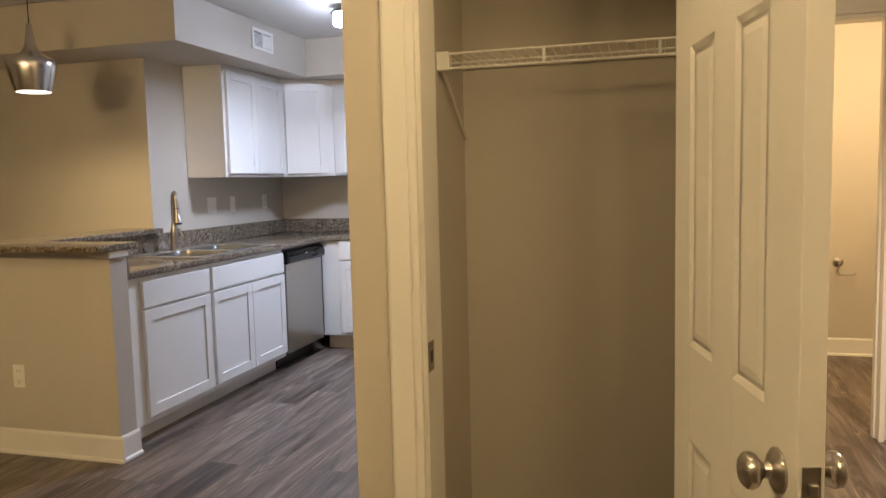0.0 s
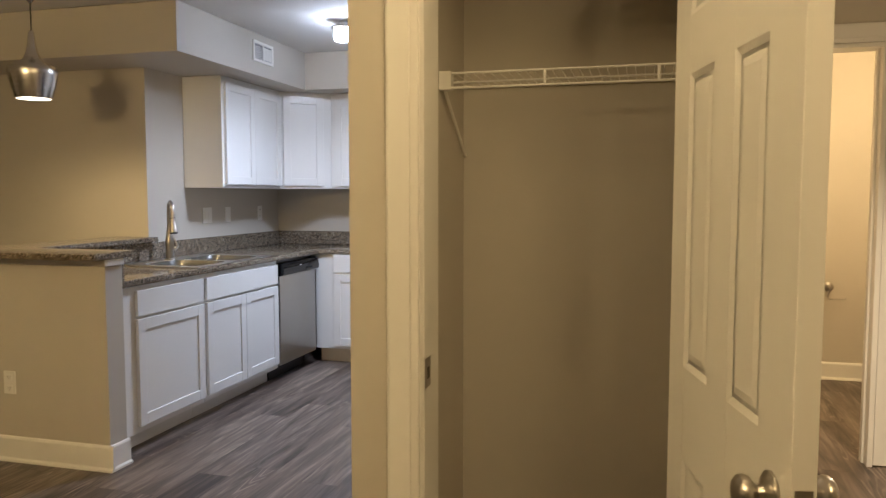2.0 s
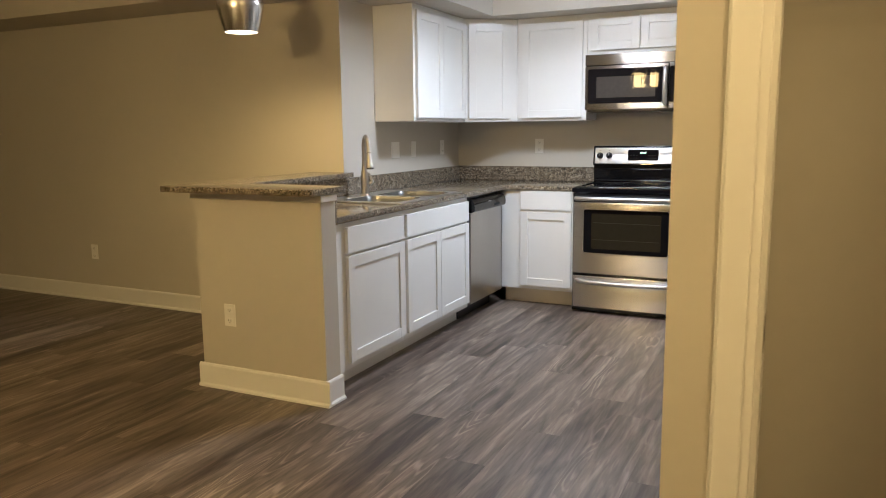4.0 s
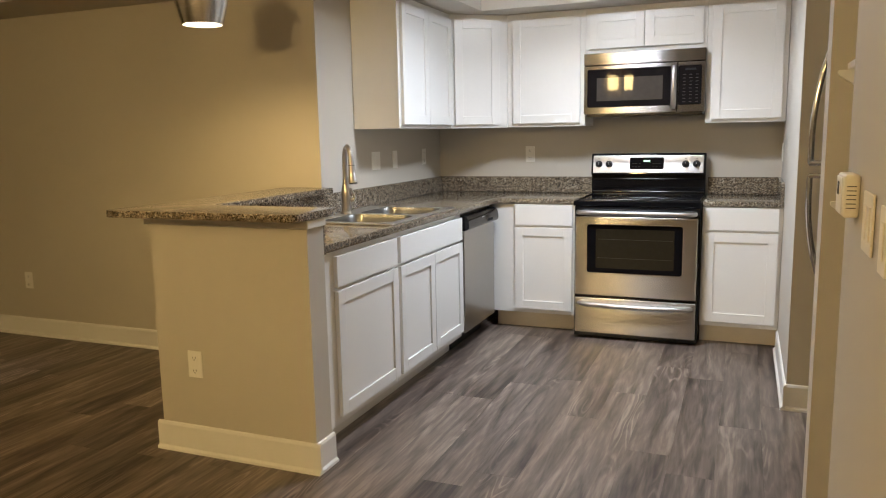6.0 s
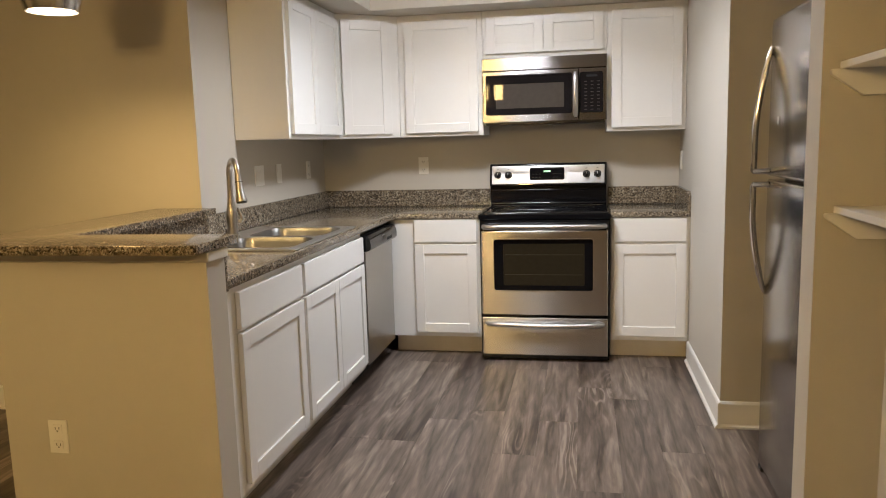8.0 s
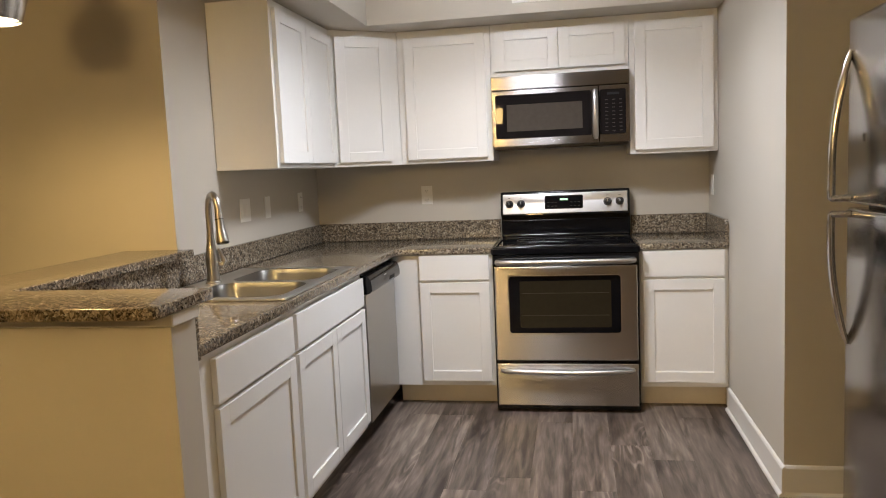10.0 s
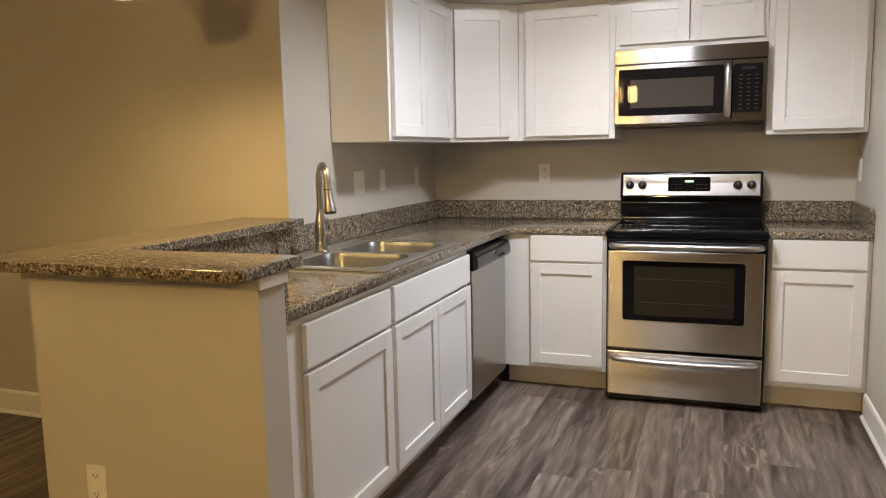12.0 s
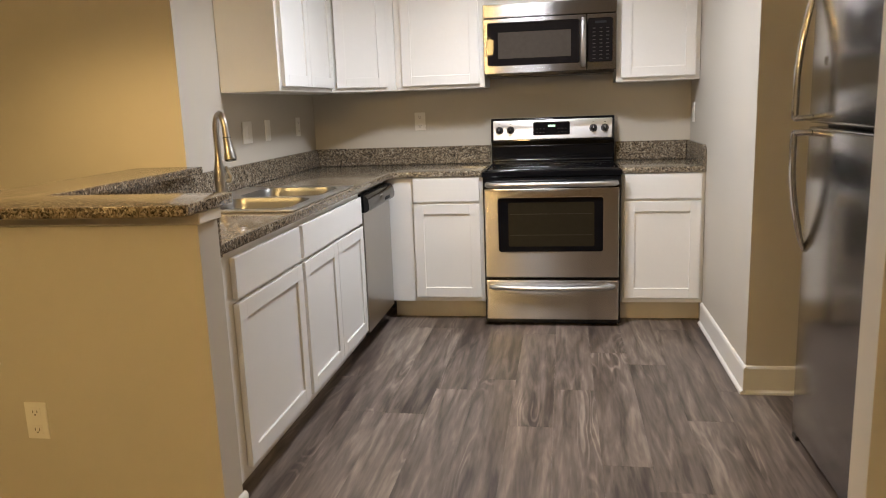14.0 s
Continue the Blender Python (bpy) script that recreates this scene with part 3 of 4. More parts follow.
# ---------------------------------------------------------------- worktops in granite
SK = (-2.697, -2.165, 4.105, 4.925)     # sink cut-out
top = slab((XL + 0.001, SK[0], SK[1], -2.132, -1.592), (3.412, SK[2], SK[3], 5.66, YW - 0.001),
           lambda x, y: (x < -2.132 or y > 5.66) and not (SK[0] < x < SK[1] and SK[2] < y < SK[3]), CT - 0.035, CT, 0.006, 2, ((-2.132, 3.412, 0.012), (-2.132, 5.66, 0.05)))
solo("worktop", top, GRAN, "L-shaped speckled grey granite worktop", "worktop", "granite tops", smooth=True)
solo("worktop", slab((-0.808, XR - 0.001), (5.66, YW - 0.001), lambda x, y: True, CT - 0.035, CT, 0.006, 2), GRAN, "short speckled grey granite worktop beside the cooker", "worktop", "granite tops", smooth=True)
ST = 1.012
sp = thing("backsplash", (-2.2, 6.2, CT), "low speckled granite splash along the walls", "backsplash")
part("strip", boxed(plain, XL + 0.001, XL + 0.021, YN + 0.005, YW - 0.001, CT + 0.0005, ST, 0.0015), GRAN, sp)
part("strip", boxed(plain, XL + 0.022, -1.592, YW - 0.021, YW - 0.001, CT + 0.0005, ST, 0.0015), GRAN, sp)
sp = thing("backsplash", (-0.6, 6.2, CT), "low granite splash in the corner beside the cooker", "backsplash")
part("strip", boxed(plain, -0.808, XR - 0.022, YW - 0.021, YW - 0.001, CT + 0.0005, ST, 0.0015), GRAN, sp)
bm = bmesh.new()
ends = []
for x in (XR - 0.021, XR - 0.001):
    ends.append([bm.verts.new((x, y, z)) for y, z in ((5.663, CT + 0.0005), (YW - 0.001, CT + 0.0005), (YW - 0.001, ST), (5.70, ST), (5.663, ST - 0.025))])
for kk in range(5):
    bm.faces.new((ends[0][kk], ends[0][(kk + 1) % 5], ends[1][(kk + 1) % 5], ends[1][kk]))
bm.faces.new(ends[0])
bm.faces.new(ends[1])
part("strip", bm, GRAN, sp)
bt = slab((-3.015, -2.70, -2.09), (3.16, 3.45, YN - 0.001), lambda x, y: y < 3.45 or x < -2.70, BAR - 0.030, BAR, 0.0035, 2, ((-2.09, 3.16, 0.03), (-3.015, 3.16, 0.03)))
rs = thing("breakfast_bar", (-2.76, 3.9, CT), "raised L-shaped granite breakfast bar on the half wall", "breakfast bar")
part("counter", bt, GRAN, rs, smooth=True)
part("riser", boxed(plain, XL + 0.001, XL + 0.021, 3.412, YN + 0.003, CT + 0.0005, BAR - 0.033), GRAN, rs)
part("riser", boxed(plain, XL + 0.022, -2.118, 3.3915, 3.4115, CT - 0.034, BAR - 0.033), GRAN, rs)

# ---------------------------------------------------------------- sink
sink = thing("sink", (-2.44, 4.50, CT), "double-bowl stainless steel drop-in sink", "sink")
bowls = ((-2.592, -2.2, 4.135, 4.495), (-2.592, -2.2, 4.535, 4.895))
rim = slab((-2.714, -2.592, -2.2, -2.15), (4.085, 4.135, 4.495, 4.535, 4.895, 4.942), lambda x, y: not any(b[0] < x < b[1] and b[2] < y < b[3] for b in bowls), CT + 0.0005, CT + 0.0075, 0.0032, 2)
part("rim", rim, SINK, sink, smooth=True)
for b in bowls:
    bm = bmesh.new()
    rings = []
    for inset, z in ((0.0, CT + 0.0055), (0.003, CT - 0.006), (0.005, CT - 0.015), (0.009, CT - 0.11), (0.011, CT - 0.135), (0.018, CT - 0.16), (0.034, CT - 0.173), (0.05, CT - 0.175), (0.13, CT - 0.176)):
        ring, rad = [], 0.078
        for cx, cy, a0 in ((b[1] - rad, b[3] - rad, 0), (b[0] + rad, b[3] - rad, 90), (b[0] + rad, b[2] + rad, 180), (b[1] - rad, b[2] + rad, 270)):
            for k in range(6):
                a = radians(a0 + 18 * k)
                r = max(rad - inset * 0.2, 0.02)
                mx, my = (b[0] + b[1]) / 2, (b[2] + b[3]) / 2
                x, y = cx + r * math.cos(a), cy + r * math.sin(a)
                f = 1 - inset / ((b[1] - b[0]) / 2)
                ring.append(bm.verts.new((mx + (x - mx) * f, my + (y - my) * f, z)))
        rings.append(ring)
    for a, c in zip(rings, rings[1:]):
        for k in range(24):
            bm.faces.new((a[k], a[(k + 1) % 24], c[(k + 1) % 24], c[k]))
    bm.faces.new(rings[-1])
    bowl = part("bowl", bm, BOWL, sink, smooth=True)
    part("drain", lathe(bmesh.new(), ((b[0] + b[1]) / 2, (b[2] + b[3]) / 2, CT - 0.1755), ((0.045, 0), (0.043, 0.003), (0.03, 0.001), (0.012, 0.001), (0.01, 0.006)), 20), CHROME, bowl, "round chrome drain", True)
# corner fillets of the bowl openings
bm = bmesh.new()
for b in bowls:
    for sx, sy, a0 in ((1, 1, 0), (0, 1, 90), (0, 0, 180), (1, 0, 270)):
        px, py = b[sx], b[2 + sy]
        cx, cy = px + (-0.078 if sx else 0.078), py + (-0.078 if sy else 0.078)
        arc = [bm.verts.new((cx + 0.078 * math.cos(radians(a0 + 18 * k)), cy + 0.078 * math.sin(radians(a0 + 18 * k)), CT + 0.0068)) for k in range(6)]
        c = bm.verts.new((px, py, CT + 0.0068))
        for a, d in zip(arc, arc[1:]):
            bm.faces.new((a, d, c))
tagged(part("corner_web", bm, SINK, sink), kind="stuff")

# pull-down faucet
fx, fy = -2.63, 4.495
fc = thing("faucet", (fx, fy, CT + 0.006), "brushed nickel pull-down kitchen faucet", "faucet")
bm = lathe(bmesh.new(), (fx, fy, CT + 0.006), ((0.033, 0), (0.033, 0.006), (0.027, 0.012), (0.024, 0.05), (0.027, 0.085), (0.028, 0.11), (0.022, 0.14), (0.0165, 0.17), (0.0148, 0.20)), 24)
part("body", bm, NICKEL, fc, smooth=True)
zz = CT + 0.19
fd_ = Vector((0.72, -0.69, 0)).normalized()
base_ = Vector((fx, fy, 0))


def FA(r, z):
    return base_ + fd_ * r + Vector((0, 0, z))


pts = [FA(0, zz - 0.02), FA(0, zz + 0.04), FA(0, zz + 0.08)]
for k in range(0, 13):
    a = radians(180 - 14.5 * k)
    pts.append(FA(0.058 + 0.058 * math.cos(a), zz + 0.113 + 0.073 * math.sin(a)))
part("gooseneck", tube(bmesh.new(), pts, 0.0138, 14), NICKEL, fc, smooth=True)
e = pts[-1]
part("spray_head", tube(bmesh.new(), [e, e + fd_ * 0.007 - Vector((0, 0, 0.04)), e + fd_ * 0.018 - Vector((0, 0, 0.085)), e + fd_ * 0.028 - Vector((0, 0, 0.118)), e + fd_ * 0.030 - Vector((0, 0, 0.126))], 0.014, 16, (0.0150, 0.0165, 0.020, 0.026, 0.0262)), NICKEL, fc, smooth=True)
ring_at = e + fd_ * 0.0055 - Vector((0, 0, 0.033))
part("seam_ring", tube(bmesh.new(), [ring_at, ring_at + fd_ * 0.0006 - Vector((0, 0, 0.003))], 0.0170, 16), RUBBER, fc, "dark seam ring")
tip = e + fd_ * 0.0303 - Vector((0, 0, 0.1262))
part("nozzle", tube(bmesh.new(), [tip, tip + fd_ * 0.001 - Vector((0, 0, 0.005))], 0.0225, 16), BLACKP, fc, "black spray nozzle")
part("lever", tube(bmesh.new(), [(fx + 0.020, fy + 0.01, CT + 0.085), (fx + 0.036, fy + 0.018, CT + 0.082), (fx + 0.044, fy + 0.022, CT + 0.095), (fx + 0.036, fy + 0.018, CT + 0.12), (fx + 0.026, fy + 0.013, CT + 0.15)], 0.007, 10, (0.011, 0.011, 0.009, 0.007, 0.006)), NICKEL, fc, smooth=True)
sd = solo("hole_cover", lathe(bmesh.new(), (-2.665, 4.36, CT + 0.006), ((0.022, 0), (0.022, 0.004), (0.016, 0.009), (0.004, 0.011)), 20), NICKEL, "small round nickel cover on the sink deck", "cover", smooth=True)

# ---------------------------------------------------------------- cooker
RX0, RX1, CK = -1.585, -0.815, 0.89
R = faces_ny(5.60)
rg = thing("cooker", ((RX0 + RX1) / 2, 5.9, 0), "stainless steel and black electric cooker with glass top", "cooker")
part("body", boxed(plain, RX0, RX1, 5.615, YW - 0.03, 0.028, 0.862, 0.003), BLACK, rg)
for x in (RX0 + 0.04, RX1 - 0.04):
    for y in (5.68, 6.15):
        part("foot", lathe(bmesh.new(), (x, y, 0), ((0.018, 0), (0.018, 0.01), (0.009, 0.012), (0.009, 0.03)), 12), RUBBER, rg)
part("cooktop", boxed(plain, RX0 - 0.004, RX1 + 0.004, 5.585, 6.165, 0.864, CK + 0.006, 0.006, 2), GLASSB, rg, "black ceramic glass cooktop")
rim_path = [(RX0 + 0.03, 5.605, CK + 0.007), (RX0 + 0.012, 5.625, CK + 0.007), (RX0 + 0.012, 6.12, CK + 0.007), (RX0 + 0.03, 6.14, CK + 0.009), (RX1 - 0.03, 6.14, CK + 0.009), (RX1 - 0.012, 6.12, CK + 0.007), (RX1 - 0.012, 5.625, CK + 0.007), (RX1 - 0.03, 5.605, CK + 0.007), (RX0 + 0.03, 5.605, CK + 0.007)]
part("rim", tube(bmesh.new(), rim_path, 0.008, 12), BLACK, rg, "rounded black enamel cooktop rim", True)
part("front_ridge", tube(bmesh.new(), [(RX0 + 0.02, 5.70, CK + 0.006), (RX1 - 0.02, 5.70, CK + 0.006)], 0.0045, 10), BLACK, rg, smooth=True)
part("back_cove", tube(bmesh.new(), [(RX0 + 0.012, 6.148, 0.914), (RX1 - 0.012, 6.148, 0.914)], 0.013, 16), BLACK, rg, "rounded black ledge behind the cooktop", True)
part("back_ledge", tube(bmesh.new(), [(RX0 + 0.012, 6.150, 1.004), (RX1 - 0.012, 6.150, 1.004)], 0.004, 10), BLACK, rg, smooth=True)
bm = bmesh.new()
for cx, cy, r in ((-1.40, 5.75, 0.11), (-1.01, 5.75, 0.085), (-1.40, 6.03, 0.08), (-1.01, 6.03, 0.11)):
    for rr in (r, r * 0.62):
        lathe(bm, (cx, cy, CK + 0.0062), ((rr, 0), (rr, 0.0003), (rr - 0.002, 0.0003), (rr - 0.002, 0)), 36, caps=False)
tagged(part("burner_rings", bm, DIMMARK, rg, "thin grey burner rings"), kind="stuff")
od = part("oven_door", boxed(R, RX0 + 0.012, RX1 - 0.012, 0.290, 0.800, -0.012, 0.026, 0.005, 2), STEEL, rg)
part("window_trim", rounded(R, -1.5015, -0.9085, 0.4355, 0.7525, 0.0255, 0.0280, 0.018), CHROME, od, "bright pressed edge round the window")
part("window_frame", rounded(R, -1.497, -0.913, 0.440, 0.748, 0.0255, 0.0290, 0.015), GLASSB, od, "black glass window surround")
part("window", rounded(R, -1.440, -0.962, 0.470, 0.722, 0.0285, 0.0298, 0.008), OVENGLASS, od, "dark oven window")
for v in (0.535, 0.655):
    part("rack", boxed(R, -1.43, -0.972, v, v + 0.0025, 0.0297, 0.0301), RACK, od)
part("vent_strip", boxed(R, RX0 + 0.006, RX1 - 0.006, 0.812, 0.862, -0.012, 0.012, 0.003), BLACK, rg, "black strip above the oven door")


def bar_handle(name, parent, M, u0, u1, v, out, r, bow=0.012, drop=0.0, mat=STEEL):
    pts = [M(u0, v, 0.02), M(u0 + 0.005, v, out * 0.7)]
    for k in range(13):
        s = k / 12
        pts.append(M(u0 + 0.02 + (u1 - u0 - 0.04) * s, v + drop * 4 * s * (1 - s), out + bow * 4 * s * (1 - s)))
    pts += [M(u1 - 0.005, v, out * 0.7), M(u1, v, 0.02)]
    return part(name, tube(bmesh.new(), pts, r, 12), mat, parent, smooth=True)


bar_handle("oven_handle", od, R, RX0 + 0.03, RX1 - 0.03, 0.825, 0.055, 0.0155, 0.010, mat=SATIN)
wd = part("drawer", boxed(R, RX0 + 0.012, RX1 - 0.012, 0.04, 0.272, -0.012, 0.024, 0.005, 2), STEEL, rg, "stainless warming drawer")
bar_handle("drawer_handle", wd, R, RX0 + 0.04, RX1 - 0.04, 0.236, 0.046, 0.0135, 0.008, -0.008, SATIN)
part("base_strip", boxed(R, RX0 + 0.004, RX1 - 0.004, 0.012, 0.038, -0.03, 0.0, 0.002), BLACK, rg)
# back panel: an upright lower part and a slanting control housing
G = lambda u, v, d: Vector((u, 6.150 - 0.20 * (1.178 - v) - d, v))
bg = part("back_guard", boxed(plain, RX0 + 0.006, RX1 - 0.006, 6.152, 6.215, 0.884, 1.045, 0.003), BLACKG, rg)
part("control_housing", boxed(G, RX0 + 0.004, RX1 - 0.004, 1.032, 1.178, -0.06, 0.0, 0.008, 3), BLACK, bg, smooth=True)
pn = part("control_panel", boxed(G, RX0 + 0.018, RX1 - 0.018, 1.045, 1.164, 0.0, 0.006, 0.004, 2), STEELP, bg, "stainless control panel")
part("clock_panel", rounded(G, -1.316, -1.090, 1.070, 1.150, 0.0055, 0.008, 0.009), GLASSB, bg, "black glass clock panel")
part("clock_display", boxed(G, -1.225, -1.180, 1.120, 1.132, 0.0078, 0.0086), GREEN, bg, "green clock digits")
bm = bmesh.new()
for r in range(2):
    for c in range(3):
        for s in (-1.30, -1.165):
            box(bm, G, s + c * 0.022, s + c * 0.022 + 0.012, 1.085 + r * 0.022, 1.088 + r * 0.022, 0.0078, 0.0084)
tagged(part("button_print", bm, KEYMARK, bg, "tiny button marks"), kind="stuff")
for x in (-1.527, -1.457, -0.948, -0.878):
    y0 = G(x, 1.105, 0.006)
    kn = part("knob", lathe(bmesh.new(), y0, ((0.024, 0), (0.024, 0.003), (0.019, 0.007), (0.017, 0.020), (0.013, 0.023)), 20, (0, -1, 0)), BLACKP, bg, "black control knob", True)
    part("knob_grip", boxed(G, x - 0.0045, x + 0.0045, 1.088, 1.122, 0.026, 0.036, 0.003, 2), BLACK, kn)
    part("knob_mark", boxed(G, x - 0.0015, x + 0.0015, 1.106, 1.120, 0.0355, 0.0368), MARK, kn, "pale pointer")
    part("dial_print", boxed(G, x - 0.006, x + 0.006, 1.140, 1.143, 0.0058, 0.0064), DIMMARK, bg)

# ---------------------------------------------------------------- microwave over the cooker
MX0, MX1, MZ0, MZ1 = -1.588, -0.828, 1.441, 1.835
Mw = faces_ny(5.885)
mw = thing("microwave", ((MX0 + MX1) / 2, 6.05, MZ0), "stainless over-the-range microwave with black glass window", "microwave")
part("case", boxed(plain, MX0 + 0.002, MX1 - 0.002, 5.905, YW - 0.002, MZ0 + 0.012, MZ1, 0.002), BLACK, mw)
part("underside", boxed(plain, MX0 + 0.012, MX1 - 0.012, 5.90, YW - 0.03, MZ0 - 0.014, MZ0 + 0.013, 0.004), BLACKP, mw, "black underside with vents")
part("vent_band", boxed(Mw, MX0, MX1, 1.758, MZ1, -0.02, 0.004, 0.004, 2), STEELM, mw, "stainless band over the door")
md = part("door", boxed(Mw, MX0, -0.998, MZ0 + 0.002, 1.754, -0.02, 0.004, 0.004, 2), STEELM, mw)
part("window_frame", rounded(Mw, MX0 + 0.022, -1.036, 1.488, 1.732, 0.0035, 0.006, 0.012), MWGLASS, md, "black glass door surround")
part("window", boxed(Mw, MX0 + 0.085, -1.085, 1.528, 1.676, 0.0055, 0.0068), SCREEN, md, "dark perforated window")
hb = bmesh.new()
rows_ = []
for k in range(17):
    q = k / 16
    v, o = 1.464 + 0.272 * q, 0.022 + 0.024 * math.sin(math.pi * q) ** 0.5
    w = 0.0165 * min(1.0, 0.55 + 6 * min(q, 1 - q))
    rows_.append([hb.verts.new(Mw(-1.0155 + w * math.cos(a), v, o + 0.011 * math.sin(a))) for a in (2 * math.pi * n_ / 14 for n_ in range(14))])
for a, b in zip(rows_, rows_[1:]):
    for k in range(14):
        hb.faces.new((a[k], a[(k + 1) % 14], b[(k + 1) % 14], b[k]))
hb.faces.new(rows_[0])
hb.faces.new(rows_[-1])
dh = part("door_handle", hb, SATIN, md, "broad satin steel handle", True)
for v in (1.474, 1.726):
    part("handle_post", boxed(Mw, -1.024, -1.008, v - 0.008, v + 0.008, 0.003, 0.026, 0.003), SATIN, dh)
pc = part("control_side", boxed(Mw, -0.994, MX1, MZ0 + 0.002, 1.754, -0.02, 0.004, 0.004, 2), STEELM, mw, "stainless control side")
part("keypad", rounded(Mw, -0.990, -0.850, 1.488, 1.732, 0.0035, 0.006, 0.012), MWGLASS, pc, "black glass keypad")
bm = bmesh.new()
for r in range(9):
    for c in range(3):
        box(bm, Mw, -0.962 + c * 0.038, -0.946 + c * 0.038, 1.505 + r * 0.021, 1.509 + r * 0.021, 0.0058, 0.0064)
tagged(part("key_print", bm, KEYMARK, pc, "dim key marks"), kind="stuff")
part("display", boxed(Mw, -0.950, -0.885, 1.702, 1.715, 0.0058, 0.0066), DIMMARK, pc)

# ---------------------------------------------------------------- wall cabinets
UZ = 1.372


def wall_cabinet(M, u0, u1, z0, z1, back, doors, label, zd0=None, zd1=None):
    c = thing("wall_cabinet", M((u0 + u1) / 2, z0, -back / 2), label, "cabinet", "kitchen wall cabinets")
    part("body", boxed(M, u0, u1, z0, z1, -back + 0.002, -0.001, 0.001), CAB, c)
    for a, b in doors:
        part("door", shaker(lambda u, v, d: M(u, v, d + 0.002), a, b, (zd0 or z0 + 0.022), (zd1 or z1 - 0.038)), CAB, c)
    return c


UX, UY = XL + 0.305, YW - 0.305
UL, UB = faces_px(UX), faces_ny(UY)
wall_cabinet(UL, 4.88, 5.712, UZ, SOF - 0.002, 0.304, [(4.905, 5.293), (5.297, 5.690)], "white wall cabinet with two shaker doors")
wall_cabinet(UB, -2.135, -1.592, UZ, SOF - 0.002, 0.304, [(-2.092, -1.622)], "white wall cabinet with one shaker door")
wall_cabinet(UB, -1.590, -0.828, 1.836, SOF - 0.002, 0.304, [(-1.566, -1.211), (-1.207, -0.850)], "short white cabinet with two doors above the microwave", 1.868, 2.096)
wall_cabinet(UB, -0.826, XR - 0.004, UZ, SOF - 0.002, 0.304, [(-0.797, -0.384)], "narrow white wall cabinet with one shaker door")
# corner cabinet with its slanting front
p0, p1 = Vector((UX, 5.714, 0)), Vector((-2.137, UY, 0))
dirv = (p1 - p0).normalized()
out = Vector((dirv.y, -dirv.x, 0))
DG = lambda u, v, d: p0 + dirv * u + out * d + Vector((0, 0, v))
wide = (p1 - p0).length
cc = thing("wall_cabinet", (-2.5, 6.0, UZ), "white corner wall cabinet with slanting shaker door", "cabinet", "kitchen wall cabinets")
bm = bmesh.new()
foot = [(XL + 0.002, 5.714), (UX, 5.714), (-2.137, UY), (-2.137, YW - 0.002), (XL + 0.002, YW - 0.002)]
lo_, hi_ = [bm.verts.new((*p, UZ)) for p in foot], [bm.verts.new((*p, SOF - 0.002)) for p in foot]
for k in range(5):
    bm.faces.new((lo_[k], lo_[(k + 1) % 5], hi_[(k + 1) % 5], hi_[k]))
bm.faces.new(lo_)
bm.faces.new(hi_)
part("body", bm, CAB, cc)
part("door", shaker(lambda u, v, d: DG(u, v, d + 0.002), 0.026, wide - 0.060, UZ + 0.022, SOF - 0.038), CAB, cc)

# ---------------------------------------------------------------- fridge
FRX, FY0, FY1, FT = -0.265, 3.455, 4.203, 1.745
Fr = faces_nx(FRX)
fg = thing("fridge", (0.1, (FY0 + FY1) / 2, 0), "stainless steel fridge with freezer on top and bowed handles", "fridge")
part("body", boxed(plain, FRX + 0.045, 0.44, FY0 + 0.005, FY1 - 0.005, 0.03, FT - 0.01, 0.004), BLACKP, fg)
fd = part("freezer_door", boxed(Fr, FY0, FY1, 1.172, FT, -0.042, 0.018, 0.012, 3), FRIDGE, fg, smooth=True)
rd = part("fridge_door", boxed(Fr, FY0, FY1, 0.024, 1.160, -0.042, 0.018, 0.012, 3), FRIDGE, fg, smooth=True)
part("grille", boxed(Fr, FY0 + 0.01, FY1 - 0.01, 0.006, 0.022, -0.05, 0.004, 0.003), BLACKP, fg, "black base grille")
part("hinge_foot", boxed(Fr, FY1 - 0.05, FY1 - 0.002, 0.0, 0.022, -0.04, 0.016, 0.004), BLACKP, fg, "black bottom hinge and foot")
for y in (FY0 + 0.06, FY1 - 0.06):
    part("foot", lathe(bmesh.new(), (FRX + 0.1, y, 0), ((0.02, 0), (0.02, 0.012), (0.01, 0.014), (0.01, 0.04)), 12), RUBBER, fg)


def bow_handle(parent, z_tip, z_joint):
    """A bowed bar whose point lies on the door; it ends in a level arm at the joint."""
    pts = []
    for k in range(15):
        s = k / 14
        pts.append(Fr(FY1 - 0.025, z_tip + (z_joint - z_tip) * s, 0.018 + 0.053 * math.sin(math.pi / 2 * min(1, s * 1.25)) ** 0.85))
    pts += [Fr(FY1 - 0.03, z_joint, 0.074), Fr(FY1 - 0.035, z_joint, 0.018)]
    return part("handle", tube(bmesh.new(), pts, 0.011, 12, [0.006] + [0.0095] * 2 + [0.012] * 12 + [0.012, 0.012]), CHROME, parent, "polished bowed handle", True)


bow_handle(fd, 1.648, 1.190)
bow_handle(rd, 0.718, 1.140)
part("badge", boxed(Fr, FY1 - 0.16, FY1 - 0.13, 1.36, 1.39, 0.0175, 0.0195, 0.001), CHROME, fd, "small plain badge")

